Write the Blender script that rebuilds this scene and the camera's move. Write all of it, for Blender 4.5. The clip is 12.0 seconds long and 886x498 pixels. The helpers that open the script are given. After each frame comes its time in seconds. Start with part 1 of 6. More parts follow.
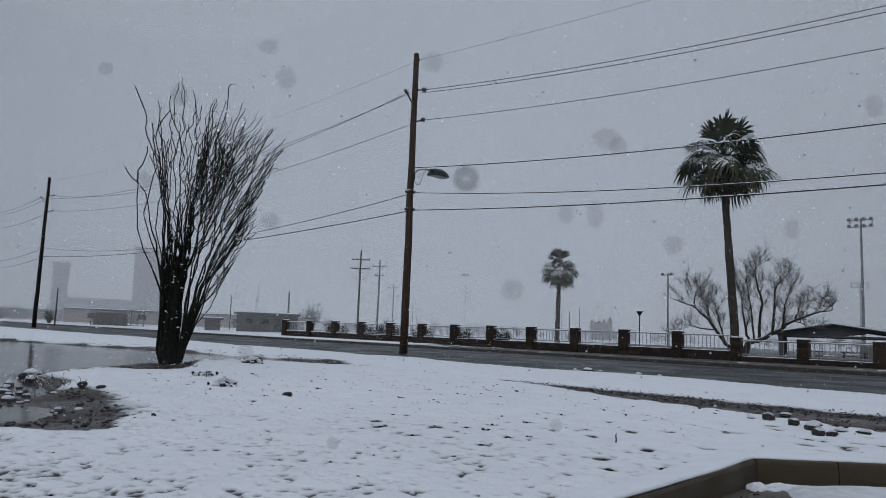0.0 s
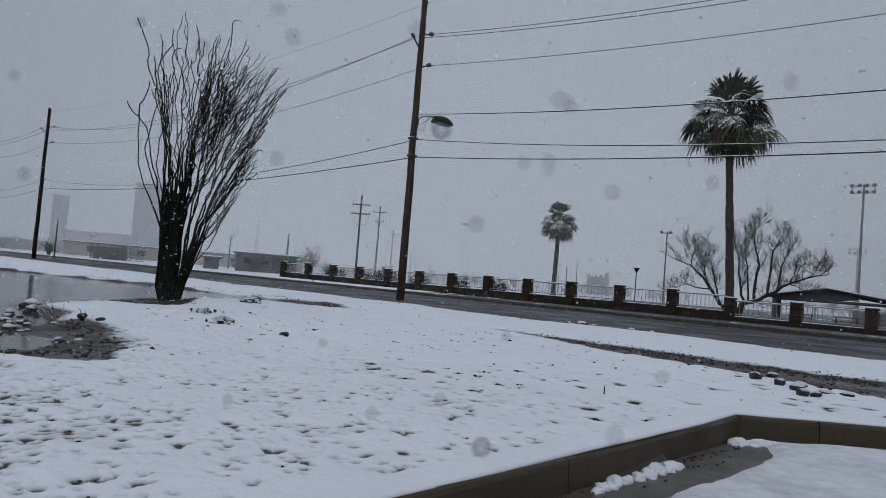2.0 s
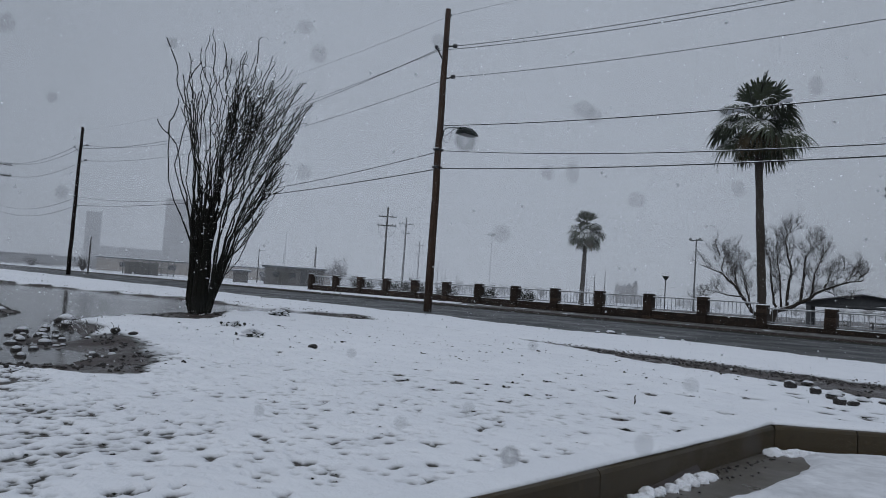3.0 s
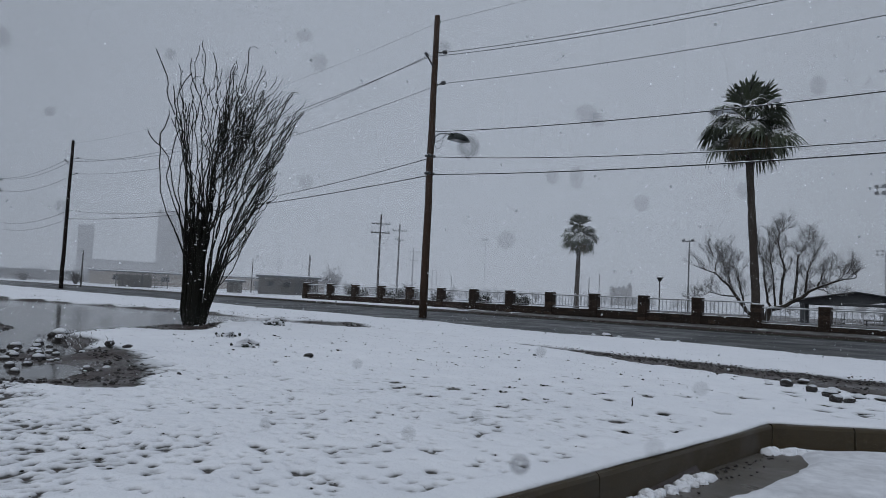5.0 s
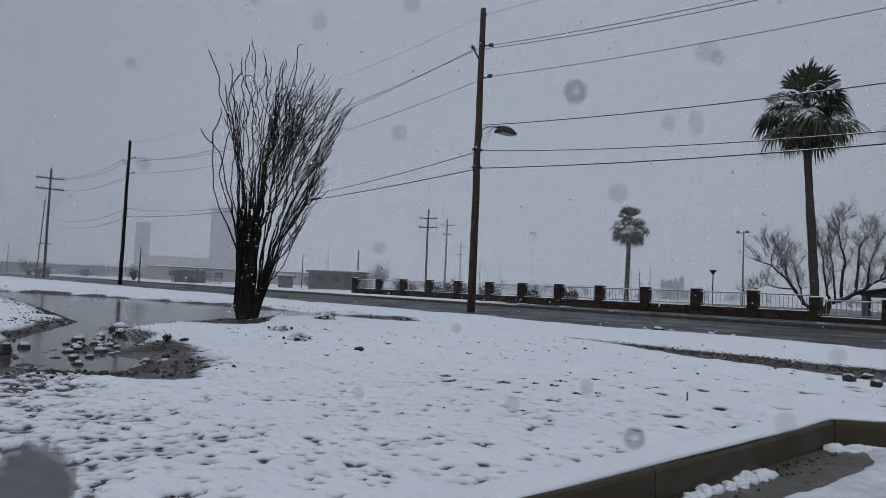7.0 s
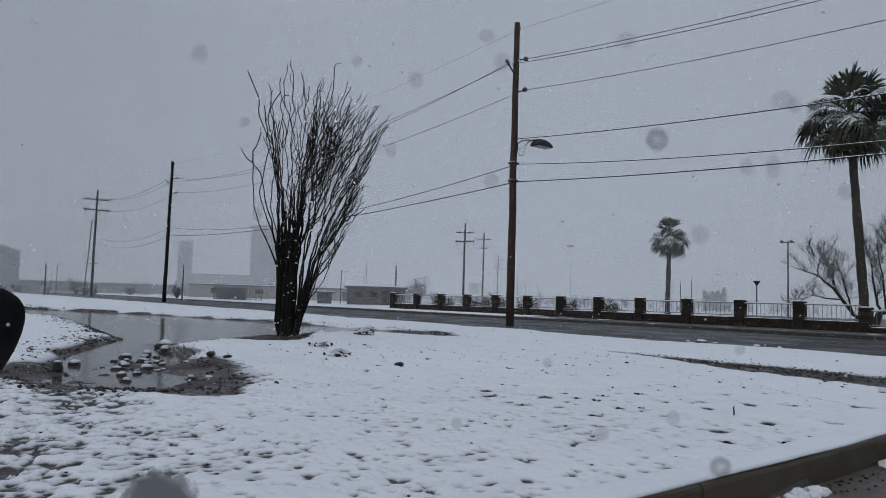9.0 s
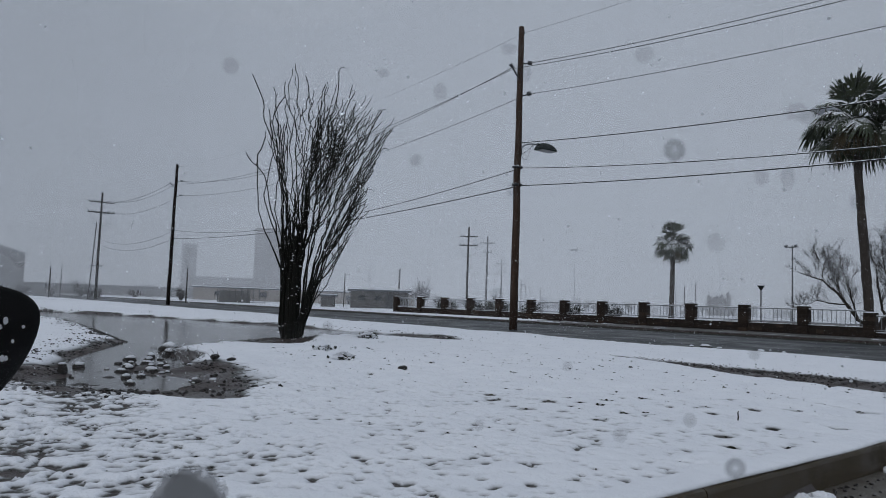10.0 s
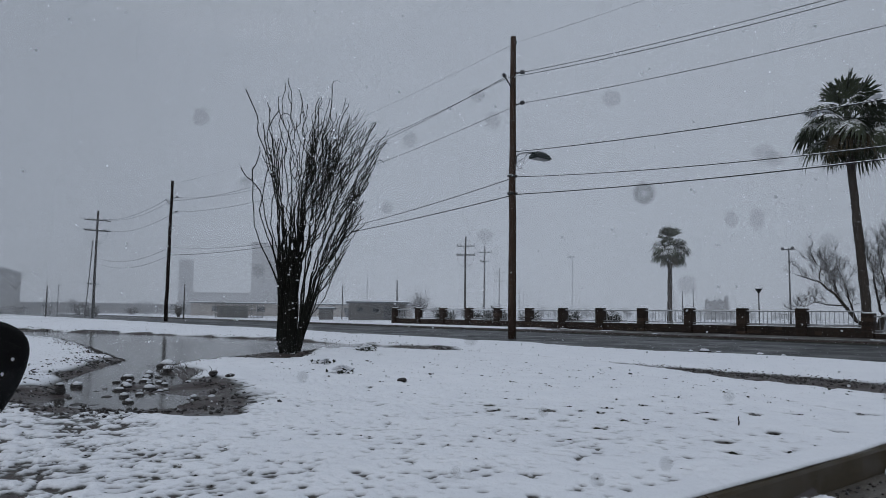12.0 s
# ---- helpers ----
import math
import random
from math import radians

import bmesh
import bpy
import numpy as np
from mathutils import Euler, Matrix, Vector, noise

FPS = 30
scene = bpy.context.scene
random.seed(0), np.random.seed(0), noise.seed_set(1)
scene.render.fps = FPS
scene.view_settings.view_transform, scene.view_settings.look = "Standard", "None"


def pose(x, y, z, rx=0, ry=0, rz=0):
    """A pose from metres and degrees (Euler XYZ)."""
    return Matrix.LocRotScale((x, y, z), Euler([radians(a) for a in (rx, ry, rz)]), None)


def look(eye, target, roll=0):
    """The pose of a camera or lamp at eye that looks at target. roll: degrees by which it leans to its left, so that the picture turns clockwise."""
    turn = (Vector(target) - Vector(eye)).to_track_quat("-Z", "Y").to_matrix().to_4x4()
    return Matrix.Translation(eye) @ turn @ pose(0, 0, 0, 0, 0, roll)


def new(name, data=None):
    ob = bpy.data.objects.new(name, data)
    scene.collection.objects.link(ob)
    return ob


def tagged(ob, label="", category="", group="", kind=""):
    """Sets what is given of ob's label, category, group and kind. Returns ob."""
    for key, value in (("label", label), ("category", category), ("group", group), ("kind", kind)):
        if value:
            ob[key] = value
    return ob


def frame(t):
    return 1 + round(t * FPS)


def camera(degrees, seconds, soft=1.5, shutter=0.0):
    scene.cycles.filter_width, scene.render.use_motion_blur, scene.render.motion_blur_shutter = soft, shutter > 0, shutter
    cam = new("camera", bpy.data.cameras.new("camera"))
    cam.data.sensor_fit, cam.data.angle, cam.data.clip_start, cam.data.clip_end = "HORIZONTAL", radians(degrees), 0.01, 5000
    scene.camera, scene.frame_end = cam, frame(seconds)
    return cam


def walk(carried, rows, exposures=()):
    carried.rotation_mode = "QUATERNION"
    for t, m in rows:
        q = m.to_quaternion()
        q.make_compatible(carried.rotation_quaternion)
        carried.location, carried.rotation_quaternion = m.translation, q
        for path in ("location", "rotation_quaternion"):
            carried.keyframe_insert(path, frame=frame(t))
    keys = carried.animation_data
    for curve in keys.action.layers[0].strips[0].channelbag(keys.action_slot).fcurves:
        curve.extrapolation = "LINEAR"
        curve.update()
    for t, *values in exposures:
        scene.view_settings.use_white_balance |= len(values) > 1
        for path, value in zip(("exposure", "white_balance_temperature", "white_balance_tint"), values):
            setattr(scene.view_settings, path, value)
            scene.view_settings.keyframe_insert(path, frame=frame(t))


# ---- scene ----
# ================= camera =================
cam = camera(62.97, 12.0, 0.75)
# seconds, place in metres, turn in degrees
PATH = [
    (0, -0.02, 0.0215, 1.0102, 96.518, -2.202, 43.429),
    (0.5, 0.0283, -0.0293, 0.9975, 95.941, -3.875, 42.269),
    (1, -0.0183, 0.0182, 1.0122, 94.896, -5.005, 41.432),
    (1.5, 0.009, 0.0069, 1.0005, 92.59, -5.015, 42.762),
    (2, 0.0123, -0.0008, 1.0032, 92.46, -4.621, 43.222),
    (2.5, 0.0147, -0.0045, 1.0039, 93.048, -4.166, 45.196),
    (4.5, 0.0108, 0.0088, 0.9977, 93.555, -3.173, 44.942),
    (5, 0.0102, -0.0035, 1.0034, 93.656, -2.709, 44.951),
    (5.5, 0, 0, 1, 94.028, -2.917, 46.275),
    (6, -0.0005, -0.0012, 0.9981, 93.998, -2.926, 47.118),
    (6.5, -0.0117, -0.001, 0.9921, 93.561, -3.135, 47.767),
    (7, -0.014, -0.0024, 0.9923, 93.029, -2.461, 48.738),
    (9, -0.0128, -0.0263, 0.999, 94.05, -1.827, 51.712),
    (9.5, -0.0134, -0.0265, 0.9988, 94.303, -1.896, 51.937),
    (10, -0.0109, -0.036, 0.9992, 94.326, -2.038, 51.979),
    (10.5, -0.0162, -0.0301, 0.9973, 94.305, -2.24, 52.034),
    (11, -0.0222, -0.0295, 1.0017, 94.371, -2.274, 52.186),
    (11.5, -0.0142, -0.0293, 1.0021, 94.731, -1.665, 52.19),
    (12, -0.0053, -0.0305, 1.0115, 95.132, -0.715, 51.856),
]
walk(cam, [(t, pose(x, y, z, a, b, c)) for t, x, y, z, a, b, c in PATH])

# ================= light =================
scene.view_settings.exposure = 0.0
world = bpy.data.worlds.new("overcast_sky")
scene.world = world
world.use_nodes = True
wt = world.node_tree
wt.nodes.clear()
w_out = wt.nodes.new("ShaderNodeOutputWorld")
w_bg = wt.nodes.new("ShaderNodeBackground")
w_sky = wt.nodes.new("ShaderNodeTexSky")
w_sky.sky_type, w_sky.sun_disc = "NISHITA", False
w_sky.sun_elevation, w_sky.sun_rotation = radians(38), radians(200)
w_co = wt.nodes.new("ShaderNodeTexCoord")
w_sep = wt.nodes.new("ShaderNodeSeparateXYZ")
w_ramp = wt.nodes.new("ShaderNodeValToRGB")
w_noise = wt.nodes.new("ShaderNodeTexNoise")
w_noise.inputs["Scale"].default_value = 1.6
w_noise.inputs["Detail"].default_value = 2.0
w_nr = wt.nodes.new("ShaderNodeMapRange")
w_nr.inputs["To Min"].default_value, w_nr.inputs["To Max"].default_value = 0.95, 1.05
w_mul = wt.nodes.new("ShaderNodeVectorMath")
w_mul.operation = "SCALE"
w_mix = wt.nodes.new("ShaderNodeMix")
w_mix.data_type = "RGBA"
w_mix.inputs["Factor"].default_value = 0.97
SKY_STOPS = [(0.0, (3.40, 3.82, 4.46)), (0.12, (3.56, 4.02, 4.70)), (0.40, (3.66, 4.14, 4.86)), (0.62, (4.2, 4.72, 5.52)), (1.0, (5.3, 5.9, 6.9))]
el = w_ramp.color_ramp.elements
for k, (pos, c) in enumerate(SKY_STOPS):
    e = el[k] if k < 2 else el.new(pos)
    e.position, e.color = pos, (*c, 1)
wt.links.new(w_co.outputs["Generated"], w_sep.inputs[0])
wt.links.new(w_sep.outputs["Z"], w_ramp.inputs[0])
# the cloud is thinner towards the north-west
w_dot = wt.nodes.new("ShaderNodeVectorMath")
w_dot.operation = "DOT_PRODUCT"
w_dot.inputs[1].default_value = (-0.38, 0.90, 0.22)
w_side = wt.nodes.new("ShaderNodeMapRange")
w_side.inputs["From Min"].default_value, w_side.inputs["From Max"].default_value = 0.45, 1.0
w_side.inputs["To Min"].default_value, w_side.inputs["To Max"].default_value = 0.85, 1.15
w_glow = wt.nodes.new("ShaderNodeMath")
w_glow.operation = "MULTIPLY"
wt.links.new(w_co.outputs["Generated"], w_dot.inputs[0])
wt.links.new(w_dot.outputs["Value"], w_side.inputs["Value"])
wt.links.new(w_side.outputs[0], w_glow.inputs[0])
wt.links.new(w_co.outputs["Generated"], w_noise.inputs["Vector"])
wt.links.new(w_noise.outputs["Fac"], w_nr.inputs["Value"])
wt.links.new(w_ramp.outputs[0], w_mul.inputs[0])
wt.links.new(w_nr.outputs[0], w_glow.inputs[1])
wt.links.new(w_glow.outputs[0], w_mul.inputs["Scale"])
wt.links.new(w_sky.outputs[0], w_mix.inputs["A"])
wt.links.new(w_mul.outputs[0], w_mix.inputs["B"])
wt.links.new(w_mix.outputs["Result"], w_bg.inputs["Color"])
w_bg.inputs["Strength"].default_value = 0.1045
wt.links.new(w_bg.outputs[0], w_out.inputs[0])

sun = new("sun", bpy.data.lights.new("sun", "SUN"))
sun.data.energy, sun.data.angle, sun.data.color = 0.45, radians(50), (1.0, 0.98, 0.95)
sun.matrix_world = look((30, -60, 52), (0, 0, 0))


# ================= materials =================
def principled(name, rough=0.8, metal=0.0, spec=0.5):
    m = bpy.data.materials.new(name)
    m.use_nodes = True
    b = m.node_tree.nodes["Principled BSDF"]
    b.inputs["Roughness"].default_value, b.inputs["Metallic"].default_value = rough, metal
    b.inputs["Specular IOR Level"].default_value = spec
    return m, m.node_tree, b


def noise_node(nt, scale, detail=4.0, rough=0.55, coord="Object", stretch=None):
    tc = nt.nodes.new("ShaderNodeTexCoord")
    n = nt.nodes.new("ShaderNodeTexNoise")
    n.inputs["Scale"].default_value, n.inputs["Detail"].default_value, n.inputs["Roughness"].default_value = scale, detail, rough
    if stretch:
        mp = nt.nodes.new("ShaderNodeMapping")
        mp.inputs["Scale"].default_value = stretch
        nt.links.new(tc.outputs[coord], mp.inputs["Vector"])
        nt.links.new(mp.outputs[0], n.inputs["Vector"])
    else:
        nt.links.new(tc.outputs[coord], n.inputs["Vector"])
    return n


def ramp_node(nt, src, stops):
    r = nt.nodes.new("ShaderNodeValToRGB")
    el = r.color_ramp.elements
    for k, (p, c) in enumerate(stops):
        e = el[k] if k < 2 else el.new(p)
        e.position, e.color = p, (*c, 1) if len(c) == 3 else c
    nt.links.new(src, r.inputs[0])
    return r


def blend(nt, fac, a, b, mode="MIX"):
    x = nt.nodes.new("ShaderNodeMix")
    x.data_type, x.blend_type = "RGBA", mode
    for sock, v in (("Factor", fac), ("A", a), ("B", b)):
        if isinstance(v, (int, float)):
            x.inputs[sock].default_value = v
        elif isinstance(v, tuple):
            x.inputs[sock].default_value = (*v, 1)
        else:
            nt.links.new(v, x.inputs[sock])
    return x.outputs["Result"]


def bump(nt, b, src, strength=0.3, dist=0.02):
    n = nt.nodes.new("ShaderNodeBump")
    n.inputs["Strength"].default_value, n.inputs["Distance"].default_value = strength, dist
    nt.links.new(src, n.inputs["Height"])
    nt.links.new(n.outputs[0], b.inputs["Normal"])


def surface(name, dark, light, fine=30.0, coarse=1.5, rough=0.8, metal=0.0, spec=0.22, relief=0.3, dist=0.01, stretch=None, wet=None, dust=0.0, vary=0.0, by_island=False):
    """A two-scale surface; wet: (low, high) roughness by patches; vary: how much the tone differs from piece to piece; dust: snow that has settled on upward faces."""
    m, nt, b = principled(name, rough, metal, spec)
    n1, n2 = noise_node(nt, fine, 5, 0.6, stretch=stretch), noise_node(nt, coarse, 3)
    c1 = ramp_node(nt, n1.outputs["Fac"], [(0.3, dark), (0.72, light)])
    mid = tuple((p + q) / 2 for p, q in zip(dark, light))
    c2 = ramp_node(nt, n2.outputs["Fac"], [(0.3, tuple(v * 0.7 for v in mid)), (0.7, tuple(min(1, v * 1.25) for v in mid))])
    col = blend(nt, 0.5, c1.outputs[0], c2.outputs[0])
    if vary:
        info = nt.nodes.new("ShaderNodeNewGeometry" if by_island else "ShaderNodeObjectInfo")
        tone = ramp_node(nt, info.outputs["Random Per Island" if by_island else "Random"], [(0.0, (max(0.4, 1 - vary * 0.5),) * 3), (0.8, (1.0,) * 3), (1.0, (1 + vary,) * 3)])
        col = blend(nt, 1.0, col, tone.outputs[0], "MULTIPLY")
    if dust:
        geo = nt.nodes.new("ShaderNodeNewGeometry")
        sp = nt.nodes.new("ShaderNodeSeparateXYZ")
        nt.links.new(geo.outputs["Normal"], sp.inputs[0])
        n3 = noise_node(nt, 9.0, 3)
        add = nt.nodes.new("ShaderNodeMath")
        add.operation = "MULTIPLY"
        nt.links.new(sp.outputs["Z"], add.inputs[0])
        nt.links.new(n3.outputs["Fac"], add.inputs[1])
        f = ramp_node(nt, add.outputs[0], [(max(0.02, 0.5 - dust * 0.4), (0, 0, 0)), (max(0.06, 0.58 - dust * 0.4), (1, 1, 1))])
        col = blend(nt, f.outputs[0], col, (0.82, 0.84, 0.87))
    nt.links.new(col, b.inputs["Base Color"])
    if wet:
        r = nt.nodes.new("ShaderNodeMapRange")
        r.inputs["From Min"].default_value, r.inputs["From Max"].default_value = 0.35, 0.65
        r.inputs["To Min"].default_value, r.inputs["To Max"].default_value = wet
        nt.links.new(n2.outputs["Fac"], r.inputs["Value"])
        nt.links.new(r.outputs[0], b.inputs["Roughness"])
    bump(nt, b, n1.outputs["Fac"], relief, dist)
    return m


def snow_material(name, puffs, thin=False):
    """Fresh snow; puffs: its soft bumps, so many a metre; thin: where only millimetres deep it takes a dark soil
    colour, the pits' shade included.
    """
    m, nt, b = principled(name, 0.75, 0.0, 0.25)
    n1, n2, n3 = noise_node(nt, 55, 5, 0.65), noise_node(nt, 2.2, 4), noise_node(nt, 0.25, 2)
    c1 = ramp_node(nt, n2.outputs["Fac"], [(0.3, (0.74, 0.76, 0.815)), (0.65, (0.85, 0.867, 0.91))])
    c2 = ramp_node(nt, n3.outputs["Fac"], [(0.3, (0.79, 0.807, 0.85)), (0.7, (0.86, 0.872, 0.91))])
    col = blend(nt, 0.5, c1.outputs[0], c2.outputs[0])
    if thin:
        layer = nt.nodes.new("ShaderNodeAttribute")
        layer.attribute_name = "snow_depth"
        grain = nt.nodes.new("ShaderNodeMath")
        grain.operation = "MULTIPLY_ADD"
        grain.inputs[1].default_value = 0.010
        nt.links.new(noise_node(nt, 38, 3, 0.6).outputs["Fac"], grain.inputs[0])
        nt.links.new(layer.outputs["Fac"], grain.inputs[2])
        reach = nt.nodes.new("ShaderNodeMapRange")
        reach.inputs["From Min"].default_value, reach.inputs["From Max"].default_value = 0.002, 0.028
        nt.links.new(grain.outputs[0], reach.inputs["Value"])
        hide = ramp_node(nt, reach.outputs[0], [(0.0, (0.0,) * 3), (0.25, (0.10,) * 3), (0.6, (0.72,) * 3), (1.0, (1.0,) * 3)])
        # Soil colour of the thin spots, which also stands in for the pits' shade.
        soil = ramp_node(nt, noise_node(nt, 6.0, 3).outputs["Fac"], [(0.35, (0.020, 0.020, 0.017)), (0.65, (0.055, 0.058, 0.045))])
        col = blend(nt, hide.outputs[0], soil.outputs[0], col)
    nt.links.new(col, b.inputs["Base Color"])
    soft = nt.nodes.new("ShaderNodeMath")
    soft.operation = "MULTIPLY_ADD"
    soft.inputs[1].default_value = 3.2
    nt.links.new(noise_node(nt, puffs, 3, 0.5).outputs["Fac"], soft.inputs[0])
    nt.links.new(n1.outputs["Fac"], soft.inputs[2])
    bump(nt, b, soft.outputs[0], 0.7, 0.013)
    return m


SNOW = snow_material("snow", 16.0)
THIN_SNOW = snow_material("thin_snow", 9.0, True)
SLUSH = surface("grey_slush", (0.42, 0.43, 0.46), (0.84, 0.85, 0.885), 9, 1.6, rough=0.6, relief=0.5, dist=0.012)
ASPHALT = surface("wet_asphalt", (0.013, 0.014, 0.015), (0.034, 0.036, 0.039), 90, 0.5, relief=0.35, dist=0.004, wet=(0.36, 0.62), spec=0.2)
DIRT = surface("wet_dirt", (0.016, 0.011, 0.010), (0.066, 0.047, 0.041), 22, 1.2, relief=0.6, dist=0.03, wet=(0.22, 0.6))
CONCRETE = surface("wet_concrete", (0.012, 0.009, 0.0045), (0.078, 0.056, 0.026), 40, 2.0, relief=0.25, dist=0.004, wet=(0.35, 0.7))
SILT = surface("wet_silt", (0.04, 0.034, 0.027), (0.12, 0.104, 0.085), 14, 1.1, relief=0.4, dist=0.006, wet=(0.2, 0.6))
PAVING = surface("pavement_concrete", (0.04, 0.037, 0.034), (0.11, 0.104, 0.097), 30, 0.8, relief=0.2, dist=0.004, wet=(0.3, 0.7))
BLOCK = surface("brown_block", (0.007, 0.0045, 0.0035), (0.050, 0.033, 0.024), 7, 1.1, relief=0.5, dist=0.012, wet=(0.5, 0.85), vary=0.75)
WOOD = surface("creosoted_wood", (0.010, 0.0065, 0.005), (0.072, 0.040, 0.025), 14, 0.9, relief=0.5, dist=0.01, stretch=(1, 1, 0.08), wet=(0.5, 0.85))
DARK_WOOD = surface("tarred_wood", (0.004, 0.0035, 0.003), (0.018, 0.012, 0.010), 14, 0.9, relief=0.5, dist=0.01, stretch=(1, 1, 0.08), wet=(0.6, 0.9), spec=0.1)
FAR_WOOD = surface("weathered_wood", (0.015, 0.0135, 0.013), (0.045, 0.041, 0.038), 12, 0.9, relief=0.3, stretch=(1, 1, 0.1))
METAL = surface("galvanised_metal", (0.20, 0.21, 0.22), (0.34, 0.35, 0.37), 30, 2, rough=0.5, metal=0.2, relief=0.1, dust=0.3)
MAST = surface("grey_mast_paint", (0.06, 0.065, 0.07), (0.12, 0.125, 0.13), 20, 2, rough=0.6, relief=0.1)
# Lighter copy of the mast paint for far masts: haze put into the colour.
HAZED_MAST = surface("hazed_mast_paint", (0.20, 0.21, 0.22), (0.30, 0.31, 0.32), 20, 2, rough=0.6, relief=0.1)
DARK_METAL = surface("dark_metal", (0.018, 0.018, 0.02), (0.05, 0.05, 0.054), 40, 2, rough=0.5, relief=0.1, dust=0.5)
CABLE = surface("black_cable", (0.012, 0.012, 0.013), (0.03, 0.03, 0.032), 20, 2, rough=0.6, relief=0.05)
PORCELAIN = surface("grey_porcelain", (0.05, 0.05, 0.055), (0.10, 0.10, 0.11), 30, 3, rough=0.25, relief=0.02)
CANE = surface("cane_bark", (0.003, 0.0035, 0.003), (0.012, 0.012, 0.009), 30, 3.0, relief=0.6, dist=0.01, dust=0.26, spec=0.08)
BARK = surface("bark", (0.016, 0.013, 0.011), (0.06, 0.05, 0.043), 18, 2.0, relief=0.7, dist=0.02, dust=0.6)
PALM_BARK = surface("palm_bark", (0.018, 0.014, 0.012), (0.085, 0.072, 0.062), 10, 1.2, relief=0.7, dist=0.03, stretch=(1, 1, 3), dust=0.15)
LEAF = surface("palm_leaf", (0.018, 0.026, 0.016), (0.075, 0.088, 0.052), 6, 0.8, rough=0.6, relief=0.2, dust=0.54)
DRY_LEAF = surface("dry_palm_leaf", (0.035, 0.028, 0.017), (0.11, 0.085, 0.05), 6, 0.8, rough=0.8, relief=0.2, dust=0.25)
STONE = surface("wet_stone", (0.009, 0.008, 0.0075), (0.045, 0.039, 0.036), 16, 3, relief=0.6, dist=0.02, wet=(0.3, 0.65))
LITTER = surface("dark_grit", (0.008, 0.008, 0.006), (0.040, 0.041, 0.030), 30, 4, rough=0.9, relief=0.4, spec=0.05, vary=2.5, by_island=True)
TWIG = surface("snowy_twig", (0.035, 0.031, 0.030), (0.11, 0.10, 0.10), 18, 2.0, relief=0.4, dist=0.01, dust=0.85)
SHRUB = surface("shrub_leaf", (0.012, 0.014, 0.012), (0.04, 0.044, 0.034), 20, 4, relief=0.3, dust=0.75)
WHITE_LINE = surface("road_paint", (0.10, 0.10, 0.10), (0.30, 0.30, 0.29), 14, 1.2, rough=0.5, relief=0.1)
ROOF = surface("roof_metal", (0.055, 0.06, 0.068), (0.12, 0.127, 0.14), 12, 1, rough=0.6, relief=0.1)
DARK_STUCCO = surface("dark_stucco", (0.045, 0.043, 0.041), (0.12, 0.114, 0.108), 3, 0.5, relief=0.2)
SCREEN = surface("green_cloth", (0.13, 0.14, 0.135), (0.21, 0.225, 0.22), 20, 1.0, relief=0.2)
STUCCO = surface("grey_stucco", (0.10, 0.098, 0.096), (0.19, 0.185, 0.18), 8, 0.25, relief=0.2)
TAN = surface("tan_stucco", (0.20, 0.18, 0.16), (0.33, 0.30, 0.27), 8, 0.25, relief=0.2)
GLASS_DARK = surface("dark_pane", (0.015, 0.017, 0.02), (0.035, 0.038, 0.042), 4, 0.5, rough=0.12, relief=0.0)
HOOD = surface("lamp_housing", (0.008, 0.012, 0.011), (0.026, 0.034, 0.031), 30, 3, rough=0.45, relief=0.08)
LENS = surface("frosted_lens", (0.50, 0.51, 0.52), (0.66, 0.67, 0.68), 20, 3, rough=0.3, relief=0.05)
SNOWY_CABLE = surface("snowy_cable", (0.012, 0.012, 0.013), (0.03, 0.03, 0.032), 20, 2, rough=0.6, relief=0.05, dust=0.7)
BLACK_PLASTIC = surface("black_plastic", (0.003, 0.003, 0.0035), (0.007, 0.007, 0.0075), 60, 5, rough=0.4, spec=0.03, relief=0.05)


def water_material():
    m, nt, b = principled("puddle_water", 0.13, 0.0, 0.5)
    n = noise_node(nt, 0.6, 3)
    c = ramp_node(nt, n.outputs["Fac"], [(0.3, (0.035, 0.033, 0.031)), (0.7, (0.075, 0.07, 0.064))])
    nt.links.new(c.outputs[0], b.inputs["Base Color"])
    b.inputs["IOR"].default_value = 1.25
    n2 = noise_node(nt, 7.0, 3)
    bump(nt, b, n2.outputs["Fac"], 0.06, 0.01)
    return m


WATER = water_material()


# ================= mesh tools =================
def finish(name, bm, mat, smooth=False):
    me = bpy.data.meshes.new(name)
    bm.to_mesh(me)
    bm.free()
    me.materials.append(mat)
    if smooth:
        me.polygons.foreach_set("use_smooth", [True] * len(me.polygons))
    return me


def part(name, bm, mat, parent, label="", at=None, smooth=False):
    """One mesh object under a thing or a part. bm: a bmesh, or a mesh that is shared."""
    me = bm if isinstance(bm, bpy.types.Mesh) else finish(name, bm, mat, smooth)
    ob = new(name, me)
    ob.parent = parent
    if at is not None:
        ob.matrix_basis = at
    return tagged(ob, label)


def thing(name, label, category, at, group="", kind=""):
    ob = new(name)
    ob.empty_display_size = 0.2
    ob.matrix_basis = at
    return tagged(ob, label, category, group, kind)


def solo(name, bm, mat, label, category, at=None, group="", kind="", smooth=False):
    ob = new(name, bm if isinstance(bm, bpy.types.Mesh) else finish(name, bm, mat, smooth))
    if at is not None:
        ob.matrix_basis = at
    return tagged(ob, label, category, group, kind)


def add_box(bm, lo, hi, bevel=0.0):
    r = bmesh.ops.create_cube(bm, size=1.0)
    for v in r["verts"]:
        v.co = Vector([(a + b) / 2 + c * (b - a) for a, b, c in zip(lo, hi, v.co)])
    if bevel:
        ed = list({e for v in r["verts"] for e in v.link_edges})
        bmesh.ops.bevel(bm, geom=ed, offset=bevel, segments=1, affect="EDGES")
    return bm


